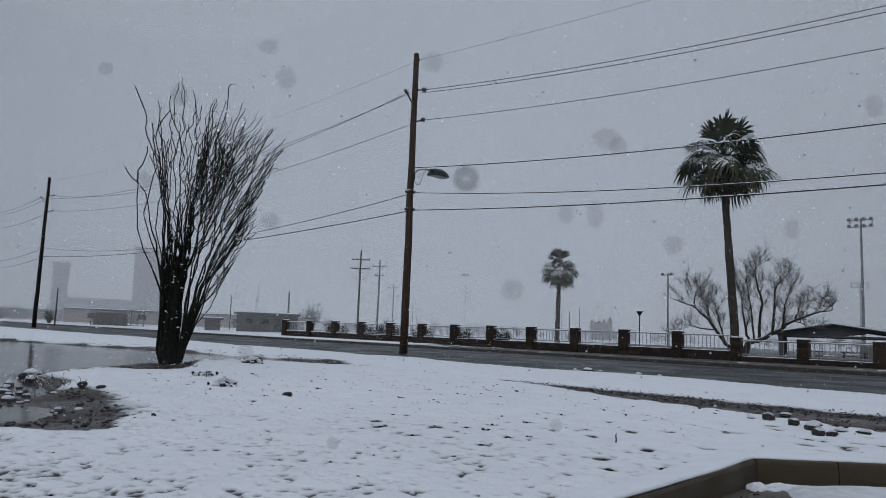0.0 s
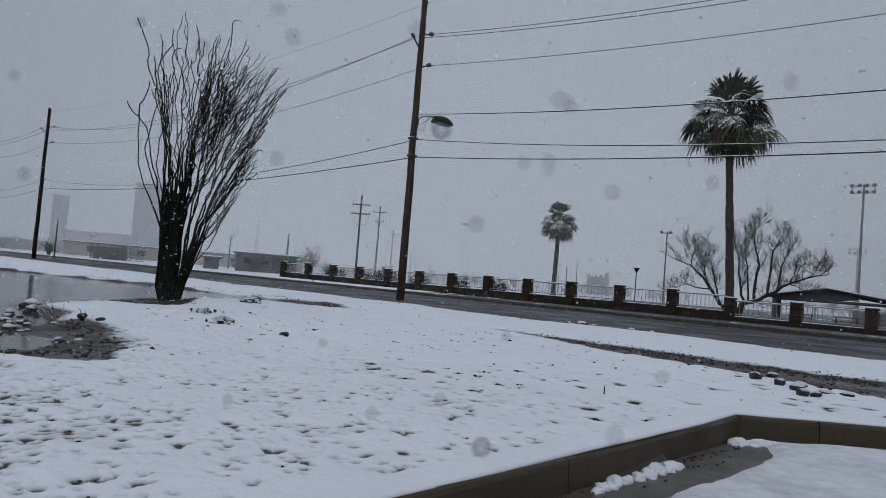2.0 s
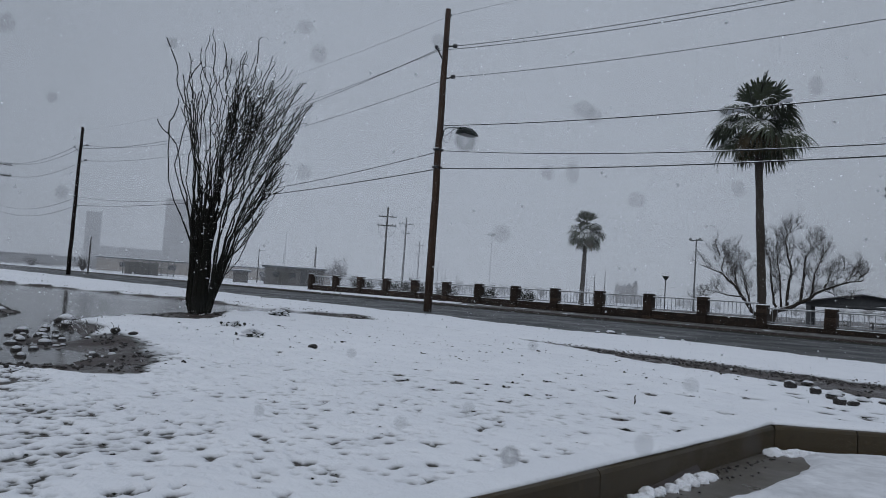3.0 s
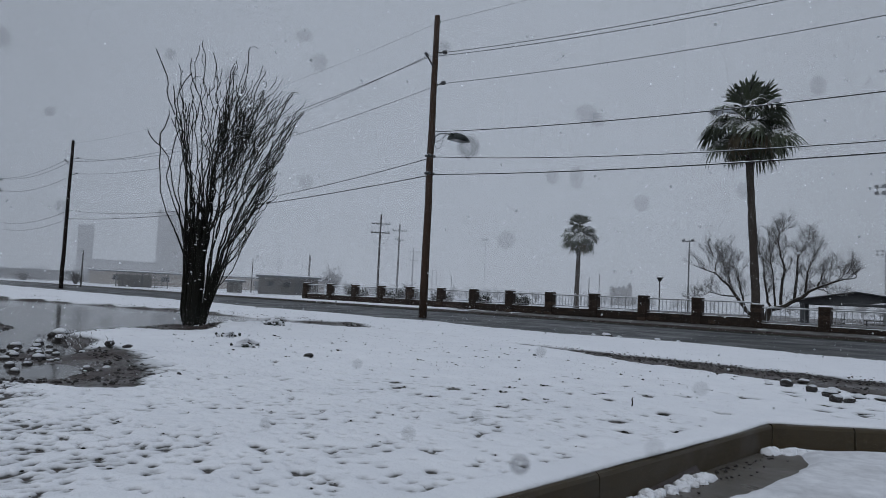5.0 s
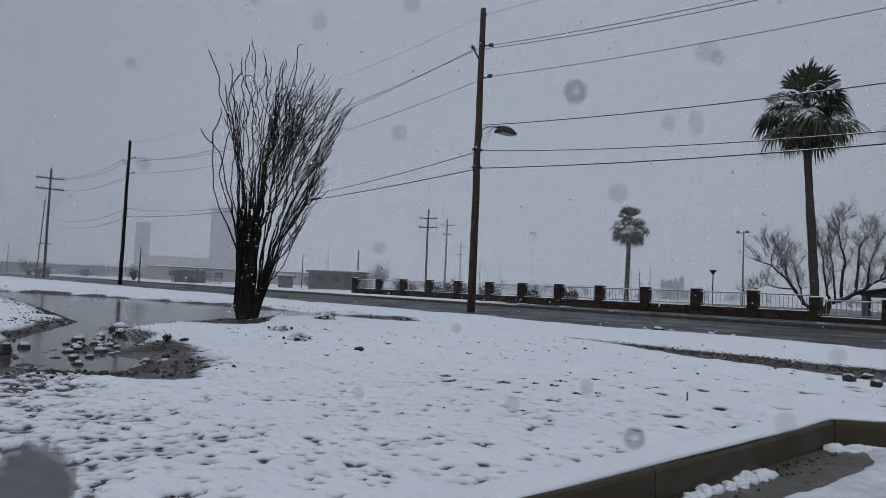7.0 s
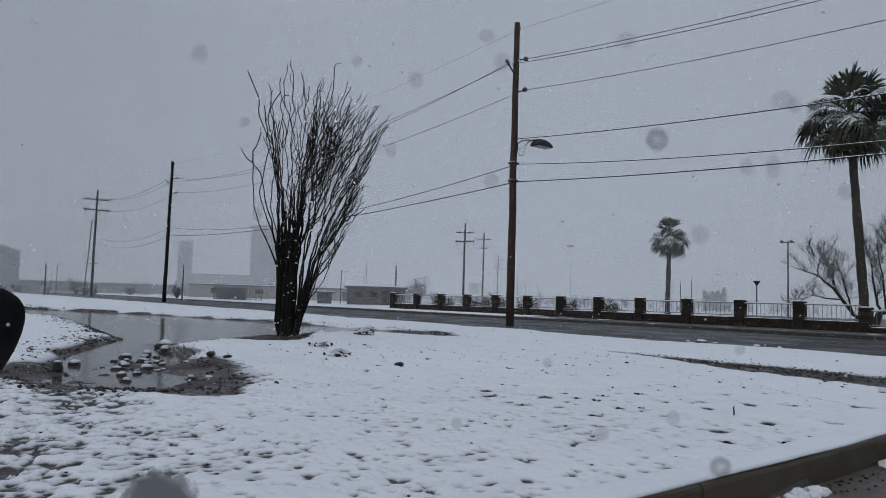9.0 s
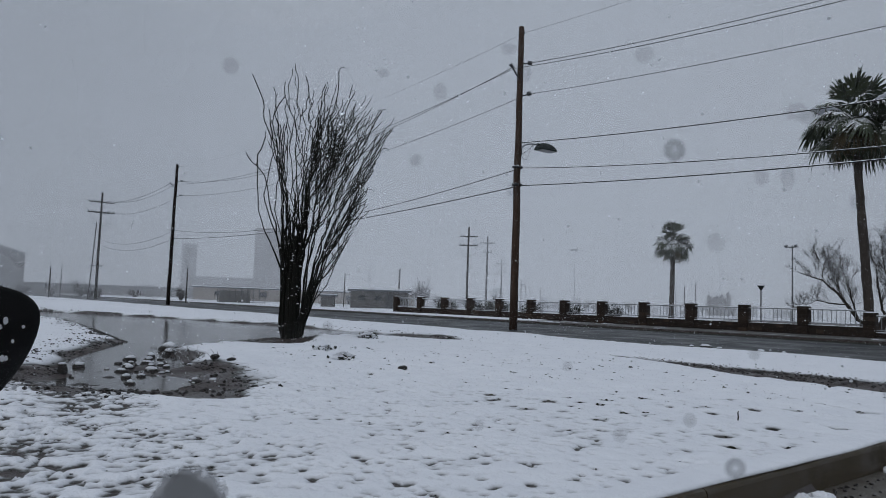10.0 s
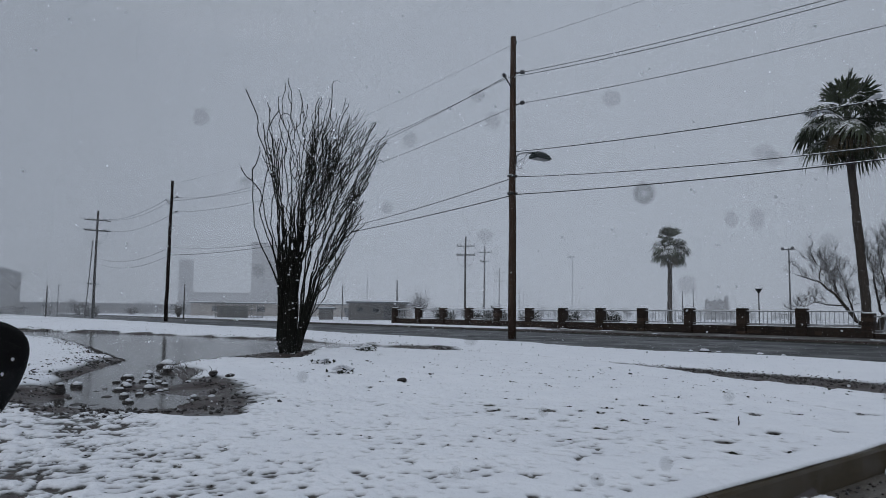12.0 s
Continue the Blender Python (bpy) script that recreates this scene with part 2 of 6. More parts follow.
def box(lo, hi, bevel=0.0):
    return add_box(bmesh.new(), lo, hi, bevel)


def add_tube(bm, pts, radii, sides=6, cap=True):
    """A tube through pts; radii: one for each point."""
    rings = []
    n = len(pts)
    pts = [Vector(p) for p in pts]
    side = None
    for i, p in enumerate(pts):
        d = (pts[min(i + 1, n - 1)] - pts[max(i - 1, 0)]).normalized()
        if side is None or abs(side.dot(d)) > 0.95:
            side = d.orthogonal().normalized()
        u = (side - d * side.dot(d)).normalized()
        side = u
        w = d.cross(u)
        rings.append([bm.verts.new(p + (u * math.cos(a) + w * math.sin(a)) * radii[i]) for a in [2 * math.pi * k / sides for k in range(sides)]])
    for a, b in zip(rings, rings[1:]):
        for k in range(sides):
            bm.faces.new((a[k], a[(k + 1) % sides], b[(k + 1) % sides], b[k]))
    if cap:
        bm.faces.new(list(reversed(rings[0])))
        bm.faces.new(rings[-1])
    return bm


def tube(pts, radii, sides=6):
    if isinstance(radii, (int, float)):
        radii = [radii] * len(pts)
    return add_tube(bmesh.new(), pts, radii, sides)


def value_noise(x, y, cell, seed):
    """Smooth noise from -1 to 1 on a lattice of that cell size."""
    rng = np.random.RandomState(seed)
    tab = rng.uniform(-1, 1, (256, 256))
    u, v = x / cell, y / cell
    i, j = np.floor(u).astype(int), np.floor(v).astype(int)
    a, b = u - i, v - j
    a, b = a * a * (3 - 2 * a), b * b * (3 - 2 * b)
    p = lambda di, dj: tab[(i + di) % 256, (j + dj) % 256]
    return (p(0, 0) * (1 - a) + p(1, 0) * a) * (1 - b) + (p(0, 1) * (1 - a) + p(1, 1) * a) * b


def steps(marks, grow=1.06, ends=None, extra=()):
    """Coordinates in stretches, marks = [start, step, end, step, end ...], that grow outwards to the two ends."""
    out = list(extra)
    for k in range(0, len(marks) - 2, 2):
        out += list(np.arange(marks[k], marks[k + 2], marks[k + 1]))
    for c, s, stop, way in ((marks[0], marks[1], ends[0], -1), (marks[-1], marks[-2], ends[1], 1)):
        while way * c < way * stop:
            out.append(c)
            s *= grow
            c += way * s
        out.append(stop)
    return np.unique(np.round(out, 4))


def sheet(name, X, Y, Z, keep, mat, depth=None):
    """A mesh from a grid of points; keep: which cells stay; depth: how thick the layer is at each point."""
    ny, nx = Z.shape
    co = np.stack([X, Y, Z], -1).reshape(-1, 3)
    idx = np.arange(nx * ny).reshape(ny, nx)
    q = np.stack([idx[:-1, :-1], idx[:-1, 1:], idx[1:, 1:], idx[1:, :-1]], -1)[keep].reshape(-1, 4)
    used = np.unique(q)
    back = np.full(nx * ny, -1)
    back[used] = np.arange(len(used))
    q, co = back[q], co[used]
    me = bpy.data.meshes.new(name)
    me.vertices.add(len(co))
    me.vertices.foreach_set("co", co.astype(np.float32).ravel())
    me.loops.add(q.size)
    me.loops.foreach_set("vertex_index", q.astype(np.int32).ravel())
    me.polygons.add(len(q))
    me.polygons.foreach_set("loop_start", np.arange(0, q.size, 4, dtype=np.int32))
    me.polygons.foreach_set("use_smooth", np.ones(len(q), bool))
    me.update(calc_edges=True)
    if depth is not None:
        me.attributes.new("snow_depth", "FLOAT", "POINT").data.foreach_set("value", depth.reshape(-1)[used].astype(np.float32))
    me.materials.append(mat)
    return me


def smooth_step(a, b, v):
    t = np.clip((v - a) / (b - a), 0, 1)
    return t * t * (3 - 2 * t)


def poly_distance(x, y, poly):
    """Distance to a closed outline, positive inside."""
    best = np.full(x.shape, 1e9)
    inside = np.zeros(x.shape, bool)
    n = len(poly)
    for k in range(n):
        (ax, ay), (bx, by) = poly[k], poly[(k + 1) % n]
        dx, dy = bx - ax, by - ay
        t = np.clip(((x - ax) * dx + (y - ay) * dy) / (dx * dx + dy * dy), 0, 1)
        best = np.minimum(best, np.hypot(x - ax - t * dx, y - ay - t * dy))
        if ay != by:
            inside ^= ((ay > y) != (by > y)) & (x < dx * (y - ay) / (by - ay) + ax)
    return np.where(inside, best, -best)


# ================= ground, snow, water =================
KERB = [(-2.30, -30.0), (-2.37, 2.3), (-2.42, 4.85), (-2.50, 6.68), (-1.97, 7.20), (-1.52, 7.60), (-0.7, 7.96), (0.6, 8.1), (40.0, 8.3)]
LOT = KERB + [(40.0, -30.0)]
POND = [(-9.0, 1.25), (-8.0, 1.55), (-7.55, 2.3), (-7.1, 2.9), (-7.8, 3.45), (-9.1, 3.8), (-10.7, 3.85), (-12.6, 4.3), (-13.8, 4.3), (-14.8, 5.0), (-15.7, 6.2),
        (-14.6, 6.9), (-15.0, 7.6), (-18.0, 10.0), (-17.5, 11.4), (-15.5, 12.3), (-15.0, 12.9), (-19.0, 14.2), (-23.0, 13.2), (-27.0, 12.5), (-33.5, 10.4), (-41.0, 6.4), (-50.0, 1.0), (-52.0, -2.0), (-46.0, -1.5),
        (-38.0, 3.0), (-31.0, 4.7), (-27.8, 5.3), (-19.8, 4.55), (-17.0, 4.3), (-14.7, 3.2), (-13.0, 2.4), (-10.6, 1.65), (-9.8, 1.0)]
WATER_Z = -0.095


def terrain(x, y):
    """Height of the bare ground, and the depth of snow that lies on it (negative where it is bare)."""
    n1, n2, n3 = value_noise(x, y, 3.1, 1), value_noise(x, y, 0.83, 2), value_noise(x, y, 0.27, 3)
    n4 = value_noise(x, y, 0.12, 4)
    ragged = 0.30 * n2 + 0.16 * n3
    far = np.hypot(x, y)
    z = 0.02 * n1 + 0.008 * n2
    # pond
    sd = poly_distance(x, y, POND)
    shallow = smooth_step(-7.0, -9.6, x)
    basin = smooth_step(-0.3, 1.3 - 0.75 * smooth_step(-9.8, -11.5, x), sd)
    z = z - basin * (0.055 + 0.13 * shallow) + 0.012 * n3 * (sd > -0.3)
    bank = np.exp(-((x + 11.0) / 1.35) ** 2 - ((y - 3.02 + 0.27 * (x + 11.0)) / 0.42) ** 2)
    z = z + 0.105 * bank + 0.02 * bank * n3
    snow = 0.05 + 0.016 * n1 + 0.012 * n2 + 0.006 * n3
    edge = -(sd + ragged * 1.0) - 0.02
    snow = np.where(sd > -2, np.minimum(snow, edge * 0.13 + 0.022 * n3 * (np.abs(edge) < 0.35)), snow)
    ru, rv = (x + 16.44) * -0.443 + (y - 7.8) * -0.896, (x + 16.44) * 0.896 + (y - 7.8) * -0.443
    z = z + (0.19 + 0.02 * n3) * np.exp(-(ru / 1.25) ** 2 - (rv / 0.9) ** 2)
    # the snow is thinnest beside the parking place
    near = smooth_step(11.5, 7.5, far)
    snow = snow + near * (np.minimum(snow, 0.030 + 0.005 * n2 + 0.004 * n3) - snow)
    # bare litter round the ocotillo
    ring = np.hypot(ru / 1.15, rv / 0.75) - 0.85 + ragged * 0.7
    snow = np.minimum(snow, ring * 0.2)
    # dirt track beside the road
    upper = 12.76 + 0.06 * value_noise(x, y, 1.6, 9)
    lower = np.interp(x, [-40, -10.5, -8.3, -6.2, -4.5, -2.3, 5], [12.70, 12.42, 11.85, 10.85, 10.80, 10.25, 10.1])
    tr = np.minimum(upper - y, y - lower) + ragged * 0.5 - 0.45 * np.clip(value_noise(x, y * 2.0, 0.9, 11) - 0.45, 0, 1) * (y < 11.6)
    z = z - 0.05 * smooth_step(-0.2, 0.6, tr)
    snow = np.minimum(snow, 0.02 - tr * 0.16)
    # road, kerb and pavement beyond it
    shoulder = 18.75 + 1.4 * smooth_step(-13, -19, x) - y + 0.4 * value_noise(x, y, 4.0, 5) + ragged * 0.7
    snow = np.where((y > 16) & (y < 32.05), np.minimum(snow, shoulder * 0.10), snow)
    z = np.where((y > 18.0) & (y < 32.0), -0.10 * smooth_step(18.0, 19.0, y) + z * smooth_step(19.0, 18.0, y), z)
    z = np.where(y >= 32.0, 0.09, z)
    walk_snow = -0.024 + 0.082 * smooth_step(-24, -42, x) + 0.045 * n2 + 0.03 * n3
    snow = np.where((y >= 32.25) & (y < 37.4), walk_snow, snow)
    snow = np.where((y >= 32.0) & (y < 32.25), -0.05, snow)
    z = z + np.where(y > 40, 0.12 * value_noise(x, y, 19.0, 7), 0.0)
    path = np.maximum(10.0 - np.abs(y - 58 - 0.05 * x), 13.0 - np.abs(y - 95 + 0.1 * x)) + 3.0 * n1 + 2.0 * n2
    snow = np.where((y > 39) & (x > -52), np.minimum(snow, -0.03 + 0.05 * n1 - 0.02 * np.maximum(path, -1)), snow)
    return z, snow, n3, n4


PITS = []


def dimples(xs, ys):
    """Holes where stones and tufts poke through thin snow, thickest beside the parking place: their depth."""
    pit = np.zeros((len(ys), len(xs)))
    rng = np.random.RandomState(5)
    n = 36000
    x, y = rng.uniform(-10.5, -2.6, n), rng.uniform(-1.5, 9.0, n)
    thin = 0.34 * smooth_step(8.2, 3.6, y) * (0.55 + 0.45 * smooth_step(-2.6, -4.2, x)) + 0.03
    clump = np.clip(0.50 + 0.34 * value_noise(x, y, 0.45, 21) + 0.22 * value_noise(x, y, 1.7, 22), 0.10, 1)
    pick = rng.rand(n) < thin * clump * 1.5
    x, y = x[pick], y[pick]
    m = len(x)
    r = 0.013 + 0.016 * rng.rand(m) ** 1.7
    # the thinnest snow, beside the car, is full of small holes
    n = 19000
    a, b = rng.uniform(-10.0, -3.0, n), rng.uniform(-1.2, 3.0, n)
    off = b - (1.0 - 0.25 * (a + 3.9))
    pick = rng.rand(n) < smooth_step(0.55, -0.7, off) * smooth_step(-2.8, -3.8, a) * np.clip(0.50 + 0.60 * value_noise(a, b, 0.5, 23), 0.08, 1)
    x, y, r = np.append(x, a[pick]), np.append(y, b[pick]), np.append(r, 0.012 + 0.014 * rng.rand(pick.sum()))
    m = len(x)
    deep = rng.rand(m) < 0.58
    d = np.where(deep, rng.uniform(0.030, 0.050, m), rng.uniform(0.008, 0.022, m))
    spots = list(zip(x, y, r, d))
    PITS.extend((p, q, c * 0.7, 0.014) for p, q, c, e, k in zip(x, y, r, deep, rng.rand(m)) if e and k < 0.10)
    # single ones farther off, and two old wheel lines
    for _ in range(330):
        p, q = rng.uniform(-13, -1.5), rng.uniform(5.0, 11.0)
        spots.append((p, q, rng.uniform(0.03, 0.06), 0.06))
        if rng.rand() < 0.75:
            PITS.append((p, q, rng.uniform(0.02, 0.05), 0.02))
    for _ in range(60):
        p = rng.uniform(-9.2, -3.2)
        q = 10.55 - 0.42 * (p + 9.2) * 0.9 + rng.uniform(-0.05, 0.05)
        spots.append((p, q, 0.06, 0.025))
        if rng.rand() < 0.5:
            PITS.append((p, q, rng.uniform(0.012, 0.026), 0.02))
    for p, q, c, d in spots:
        i0, i1 = np.searchsorted(xs, [p - 4.2 * c, p + 4.2 * c])
        j0, j1 = np.searchsorted(ys, [q - 4.2 * c, q + 4.2 * c])
        if i1 > i0 and j1 > j0:
            gx, gy = np.meshgrid(xs[i0:i1], ys[j0:j1])
            a = rng.uniform(1.9, 2.9)
            u, v = (gx - p) * math.cos(a) + (gy - q) * math.sin(a), (gy - q) * math.cos(a) - (gx - p) * math.sin(a)
            f = ((u * 0.62) ** 2 + (v * rng.uniform(0.75, 1.1)) ** 2) / (c * c)
            pit[j0:j1, i0:i1] = np.maximum(pit[j0:j1, i0:i1], d * (0.9 * np.exp(-f ** 1.7) + 0.14 * np.exp(-f / 4.0)))
    return pit


def build_ground():
    xs = steps([-32, 0.2, -17, 0.11, -0.5], 1.07, (-2600, 2600))
    ys = steps([0.4, 0.11, 14.0, 0.3, 38.0], 1.07, (-2600, 2600), (31.99, 32.01))
    X, Y = np.meshgrid(xs, ys)
    z, _, _, _ = terrain(X, Y)
    z = np.where(poly_distance(X, Y, LOT) > -0.05, -0.215, z)
    me = sheet("ground", X, Y, z, np.ones((len(ys) - 1, len(xs) - 1), bool), DIRT)
    tagged(new("ground", me), "wet brown dirt and gravel ground", "ground", kind="structure")


def build_snow():
    xs = steps([-60, 0.25, -32, 0.11, -17, 0.05, -10.0, 0.022, -6.6, 0.016, -2.3, 0.06, -1.0], 1.07, (-900, 500))
    ys = steps([-1.2, 0.05, 0.2, 0.016, 4.0, 0.022, 7.6, 0.045, 13.2, 0.09, 20.5, 1.0, 30.0, 0.3, 38.0], 1.07, (-60, 900), (32.0, 32.25, 37.3))
    X, Y = np.meshgrid(xs, ys)
    z, snow, n3, n4 = terrain(X, Y)
    snow = np.where(snow > 0.008, snow + (0.012 * n4 + 0.003 * value_noise(X, Y, 0.05, 23)) * smooth_step(0.010, 0.04, snow), snow)
    # beside the car the snow is thin and lies in clods
    clods = smooth_step(0.5, -0.6, Y - (1.0 - 0.25 * (X + 3.9))) * smooth_step(-3.0, -4.0, X) * smooth_step(-10.0, -8.5, X)
    snow = snow + clods * (0.008 * n4 + 0.011 * value_noise(X, Y, 0.075, 24) - 0.004)
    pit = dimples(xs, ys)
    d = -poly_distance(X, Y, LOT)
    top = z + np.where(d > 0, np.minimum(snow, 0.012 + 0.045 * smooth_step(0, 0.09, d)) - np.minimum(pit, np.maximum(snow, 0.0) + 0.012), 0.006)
    top = np.where((d > 0) & (d < 0.24), np.maximum(top, 0.012 + 0.018 * smooth_step(0, 0.07, d)), top)
    # the edge of the sheet follows the kerb
    gx, gy = np.gradient(d, xs, axis=1), np.gradient(d, ys, axis=0)
    near = (d < 0) & (d > -0.06)
    X, Y = np.where(near, X - d * gx, X), np.where(near, Y - d * gy, Y)
    out = d < -0.06
    keep = ~(out[:-1, :-1] | out[:-1, 1:] | out[1:, 1:] | out[1:, :-1])
    low = snow < -0.12
    keep &= ~(low[:-1, :-1] & low[:-1, 1:] & low[1:, 1:] & low[1:, :-1])
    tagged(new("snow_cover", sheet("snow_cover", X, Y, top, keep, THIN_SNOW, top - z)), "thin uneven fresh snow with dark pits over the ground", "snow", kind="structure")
    # snow on the parking surface, bare along the kerb
    xs, ys = np.arange(-2.52, 6.0, 0.04), np.arange(-6.0, 8.3, 0.04)
    X, Y = np.meshgrid(xs, ys)
    d = poly_distance(X, Y, LOT)
    n1, n2, n3 = value_noise(X, Y, 1.3, 31), value_noise(X, Y, 0.35, 32), value_noise(X, Y, 0.11, 33)
    bare = 0.13 + 0.33 * smooth_step(7.05, 6.0, Y) + 0.05 * n1 + 0.04 * n2 + 0.02 * n3
    th = np.clip((d - bare) * 0.5, -0.05, 0.05 + 0.012 * n2 + 0.005 * n3)
    keep = (th[:-1, :-1] > -0.045) & (d[:-1, :-1] > 0.04)
    tagged(new("parking_snow", sheet("parking_snow", X, Y, -0.2 + th, keep, SLUSH)), "thin grey slushy snow on the parking surface", "snow", kind="structure")


def build_water():
    xs, ys = np.arange(-53, -6.5, 0.5), np.arange(-3, 15, 0.5)
    X, Y = np.meshgrid(xs, ys)
    sd = poly_distance(X, Y, POND)
    keep = sd[:-1, :-1] > -1.2
    tagged(new("puddle", sheet("puddle", X, Y, 0 * X + WATER_Z, keep, WATER)), "shallow grey meltwater puddle in a dirt hollow", "water", kind="structure")


build_ground()
build_snow()
build_water()


def build_road():
    xs = steps([-60, 1.0, 10.0], 1.06, (-700, 300))
    ys = np.arange(17.93, 32.01, 0.67)
    X, Y = np.meshgrid(xs, ys)
    Z = -0.055 + 0.03 * np.cos((Y - 25.4) / 6.6 * 1.5) + 0.006 * value_noise(X, Y, 2.3, 41)
    tagged(new("road", sheet("road", X, Y, Z, np.ones((len(ys) - 1, len(xs) - 1), bool), ASPHALT)), "wet dark asphalt two-lane road", "road", kind="structure")
    # worn centre line
    xs = np.arange(-160, 30, 0.5)
    X, Y = np.meshgrid(xs, np.array([25.25, 25.40]))
    Z = -0.055 + 0.03 * np.cos((Y - 25.4) / 6.6 * 1.5) + 0.012
    keep = value_noise(xs[None, :-1], 0 * xs[None, :-1], 1.7, 44) > -0.75
    tagged(new("road_line", sheet("road_line", X, Y, Z, keep, WHITE_LINE)), "worn pale line along the middle of the road", "road marking", kind="structure")
    # parking surface
    bm = box((-2.5, -12, -0.35), (14, 8.25, -0.2))
    solo("parking_surface", bm, SILT, "wet asphalt parking surface below the kerb", "pavement", kind="structure")


def kerb_profile(bm, a, b, top, low, depth, r=0.03):
    """A kerb stone from a to b with a rounded front edge; the front is to the right of a to b."""
    a, b = Vector((*a, 0)), Vector((*b, 0))
    d = (b - a).normalized()
    out = Vector((d.y, -d.x, 0))
    prof = [(0.012, low), (0.0, top - r), (-r * 0.3, top - r * 0.35), (-r, top), (-depth, top), (-depth, low)]
    ra = [bm.verts.new(a + out * u + Vector((0, 0, v))) for u, v in prof]
    rb = [bm.verts.new(b + out * u + Vector((0, 0, v))) for u, v in prof]
    n = len(prof)
    for k in range(n):
        bm.faces.new((ra[k], rb[k], rb[(k + 1) % n], ra[(k + 1) % n]))
    bm.faces.new(list(reversed(ra)))
    bm.faces.new(rb)
    bmesh.ops.recalc_face_normals(bm, faces=bm.faces)
    return bm


def build_kerbs():
    holder = thing("kerb", "wet brown concrete kerb with a snowy top", "kerb", pose(0, 0, 0), kind="structure")
    line = [(-2.30, -9.0), (-2.305, -6.0), (-2.31, -3.0), (-2.32, 0.0), (-2.335, 1.9), (-2.37, 3.76), (-2.47, 6.67), (-1.95, 7.17), (-1.50, 7.57), (-0.69, 7.92), (0.6, 8.06), (3.6, 8.1), (6.6, 8.12)]
    for a, b in zip(line, line[1:]):
        d = (Vector(b) - Vector(a)).normalized() * 0.006
        part("kerb_stone", kerb_profile(bmesh.new(), Vector(a) + d, Vector(b) - d, 0.005, -0.34, 0.16, 0.035), CONCRETE, holder)
    back = box((-2.62, -9.0, -0.34), (-2.52, 6.6, -0.05))
    part("kerb_joint", back, DARK_METAL, holder)
    road_kerb = thing("road_kerb", "grey concrete kerb along the road", "kerb", pose(0, 0, 0), kind="structure")
    for k in range(40):
        x = -130 + 4.0 * k
        part("kerb_stone", kerb_profile(bmesh.new(), (x + 0.01, 32.0), (x + 3.99, 32.0), 0.10, -0.2, 0.2, 0.03), PAVING, road_kerb)
    solo("pavement", box((-57, 32.2, -0.1), (40, 36.9, 0.115)), PAVING, "damp concrete pavement under patchy snow", "pavement", kind="structure")


build_road()
build_kerbs()


# ================= utility poles and wires =================
def snow_lump(rx, ry, h, seed):
    """A rounded pad of snow, flat below."""
    bm = bmesh.new()
    rng = random.Random(seed)
    n = 10
    rings = []
    for f, z in ((1.02, 0.0), (1.0, 0.5), (0.8, 0.85), (0.4, 1.0)):
        ring = []
        for k in range(n):
            a = 2 * math.pi * k / n
            c, s = math.cos(a), math.sin(a)
            q = (abs(c) ** 4 + abs(s) ** 4) ** -0.25
            w = rng.uniform(0.92, 1.04)
            ring.append(bm.verts.new((c * q * rx * f * w, s * q * ry * f * w, h * z * rng.uniform(0.85, 1.15))))
        rings.append(ring)
    for a, b in zip(rings, rings[1:]):
        for k in range(n):
            bm.faces.new((a[k], a[(k + 1) % n], b[(k + 1) % n], b[k]))
    bm.faces.new(rings[-1])
    bm.faces.new(list(reversed(rings[0])))
    return bm


def wobble_pole(height, r0, r1, seed, sides=12):
    rng = random.Random(seed)
    n = 9
    pts = [(0.02 * rng.uniform(-1, 1), 0.02 * rng.uniform(-1, 1), height * k / (n - 1) - (0.4 if k == 0 else 0)) for k in range(n)]
    return tube(pts, [r0 + (r1 - r0) * k / (n - 1) for k in range(n)], sides)


def insulator(parent, root, tip):
    """A bracket arm with a ribbed insulator at its end."""
    root, tip = Vector(root), Vector(tip)
    arm = part("insulator_arm", tube([root, root.lerp(tip, 0.5) + Vector((0, 0, -0.03)), tip], [0.045, 0.04, 0.03], 6), DARK_METAL, parent)
    bm = bmesh.new()
    d = (tip - root).normalized()
    prof = [(0.0, 0.05), (0.04, 0.10), (0.07, 0.055), (0.11, 0.105), (0.14, 0.055), (0.18, 0.10), (0.22, 0.04)]
    add_tube(bm, [tip + d * a for a, _ in prof], [r for _, r in prof], 8)
    part("insulator", bm, PORCELAIN, arm, "ribbed grey insulator")


def utility_pole(x, y, lean, label, seed, h=13.72, mat=WOOD):
    p = thing("utility_pole", label, "utility pole", pose(x, y, 0, lean[0], lean[1], 0), group="poles along the road")
    part("shaft", wobble_pole(h, 0.185, 0.125, seed), mat, p, smooth=True)
    insulator(p, (0.0, 0.1, 12.05), (0.05, 0.42, 12.12))
    insulator(p, (0.0, -0.1, 11.35), (-0.05, -0.42, 11.72))
    insulator(p, (0.0, 0.1, 10.55), (0.05, 0.42, 10.67))
    part("top_clamp", box((-0.05, 0.10, h - 0.30), (0.05, 0.20, h - 0.18), 0.01), DARK_METAL, p)
    for z in (7.24, 6.44):
        part("cable_clamp", box((-0.14, -0.22, z - 0.06), (0.14, 0.2, z + 0.06), 0.02), DARK_METAL, p)
    return p


near_pole = utility_pole(-23.42, 22.25, (0.0, 0.0), "tall weathered brown wooden utility pole with a lamp arm", 1)
utility_pole(-71.9, 22.3, (0.0, 0.6), "tall dark wooden utility pole beside the road", 2, mat=DARK_WOOD)
utility_pole(25.6, 22.3, (0, 0), "tall wooden utility pole beside the road", 3)


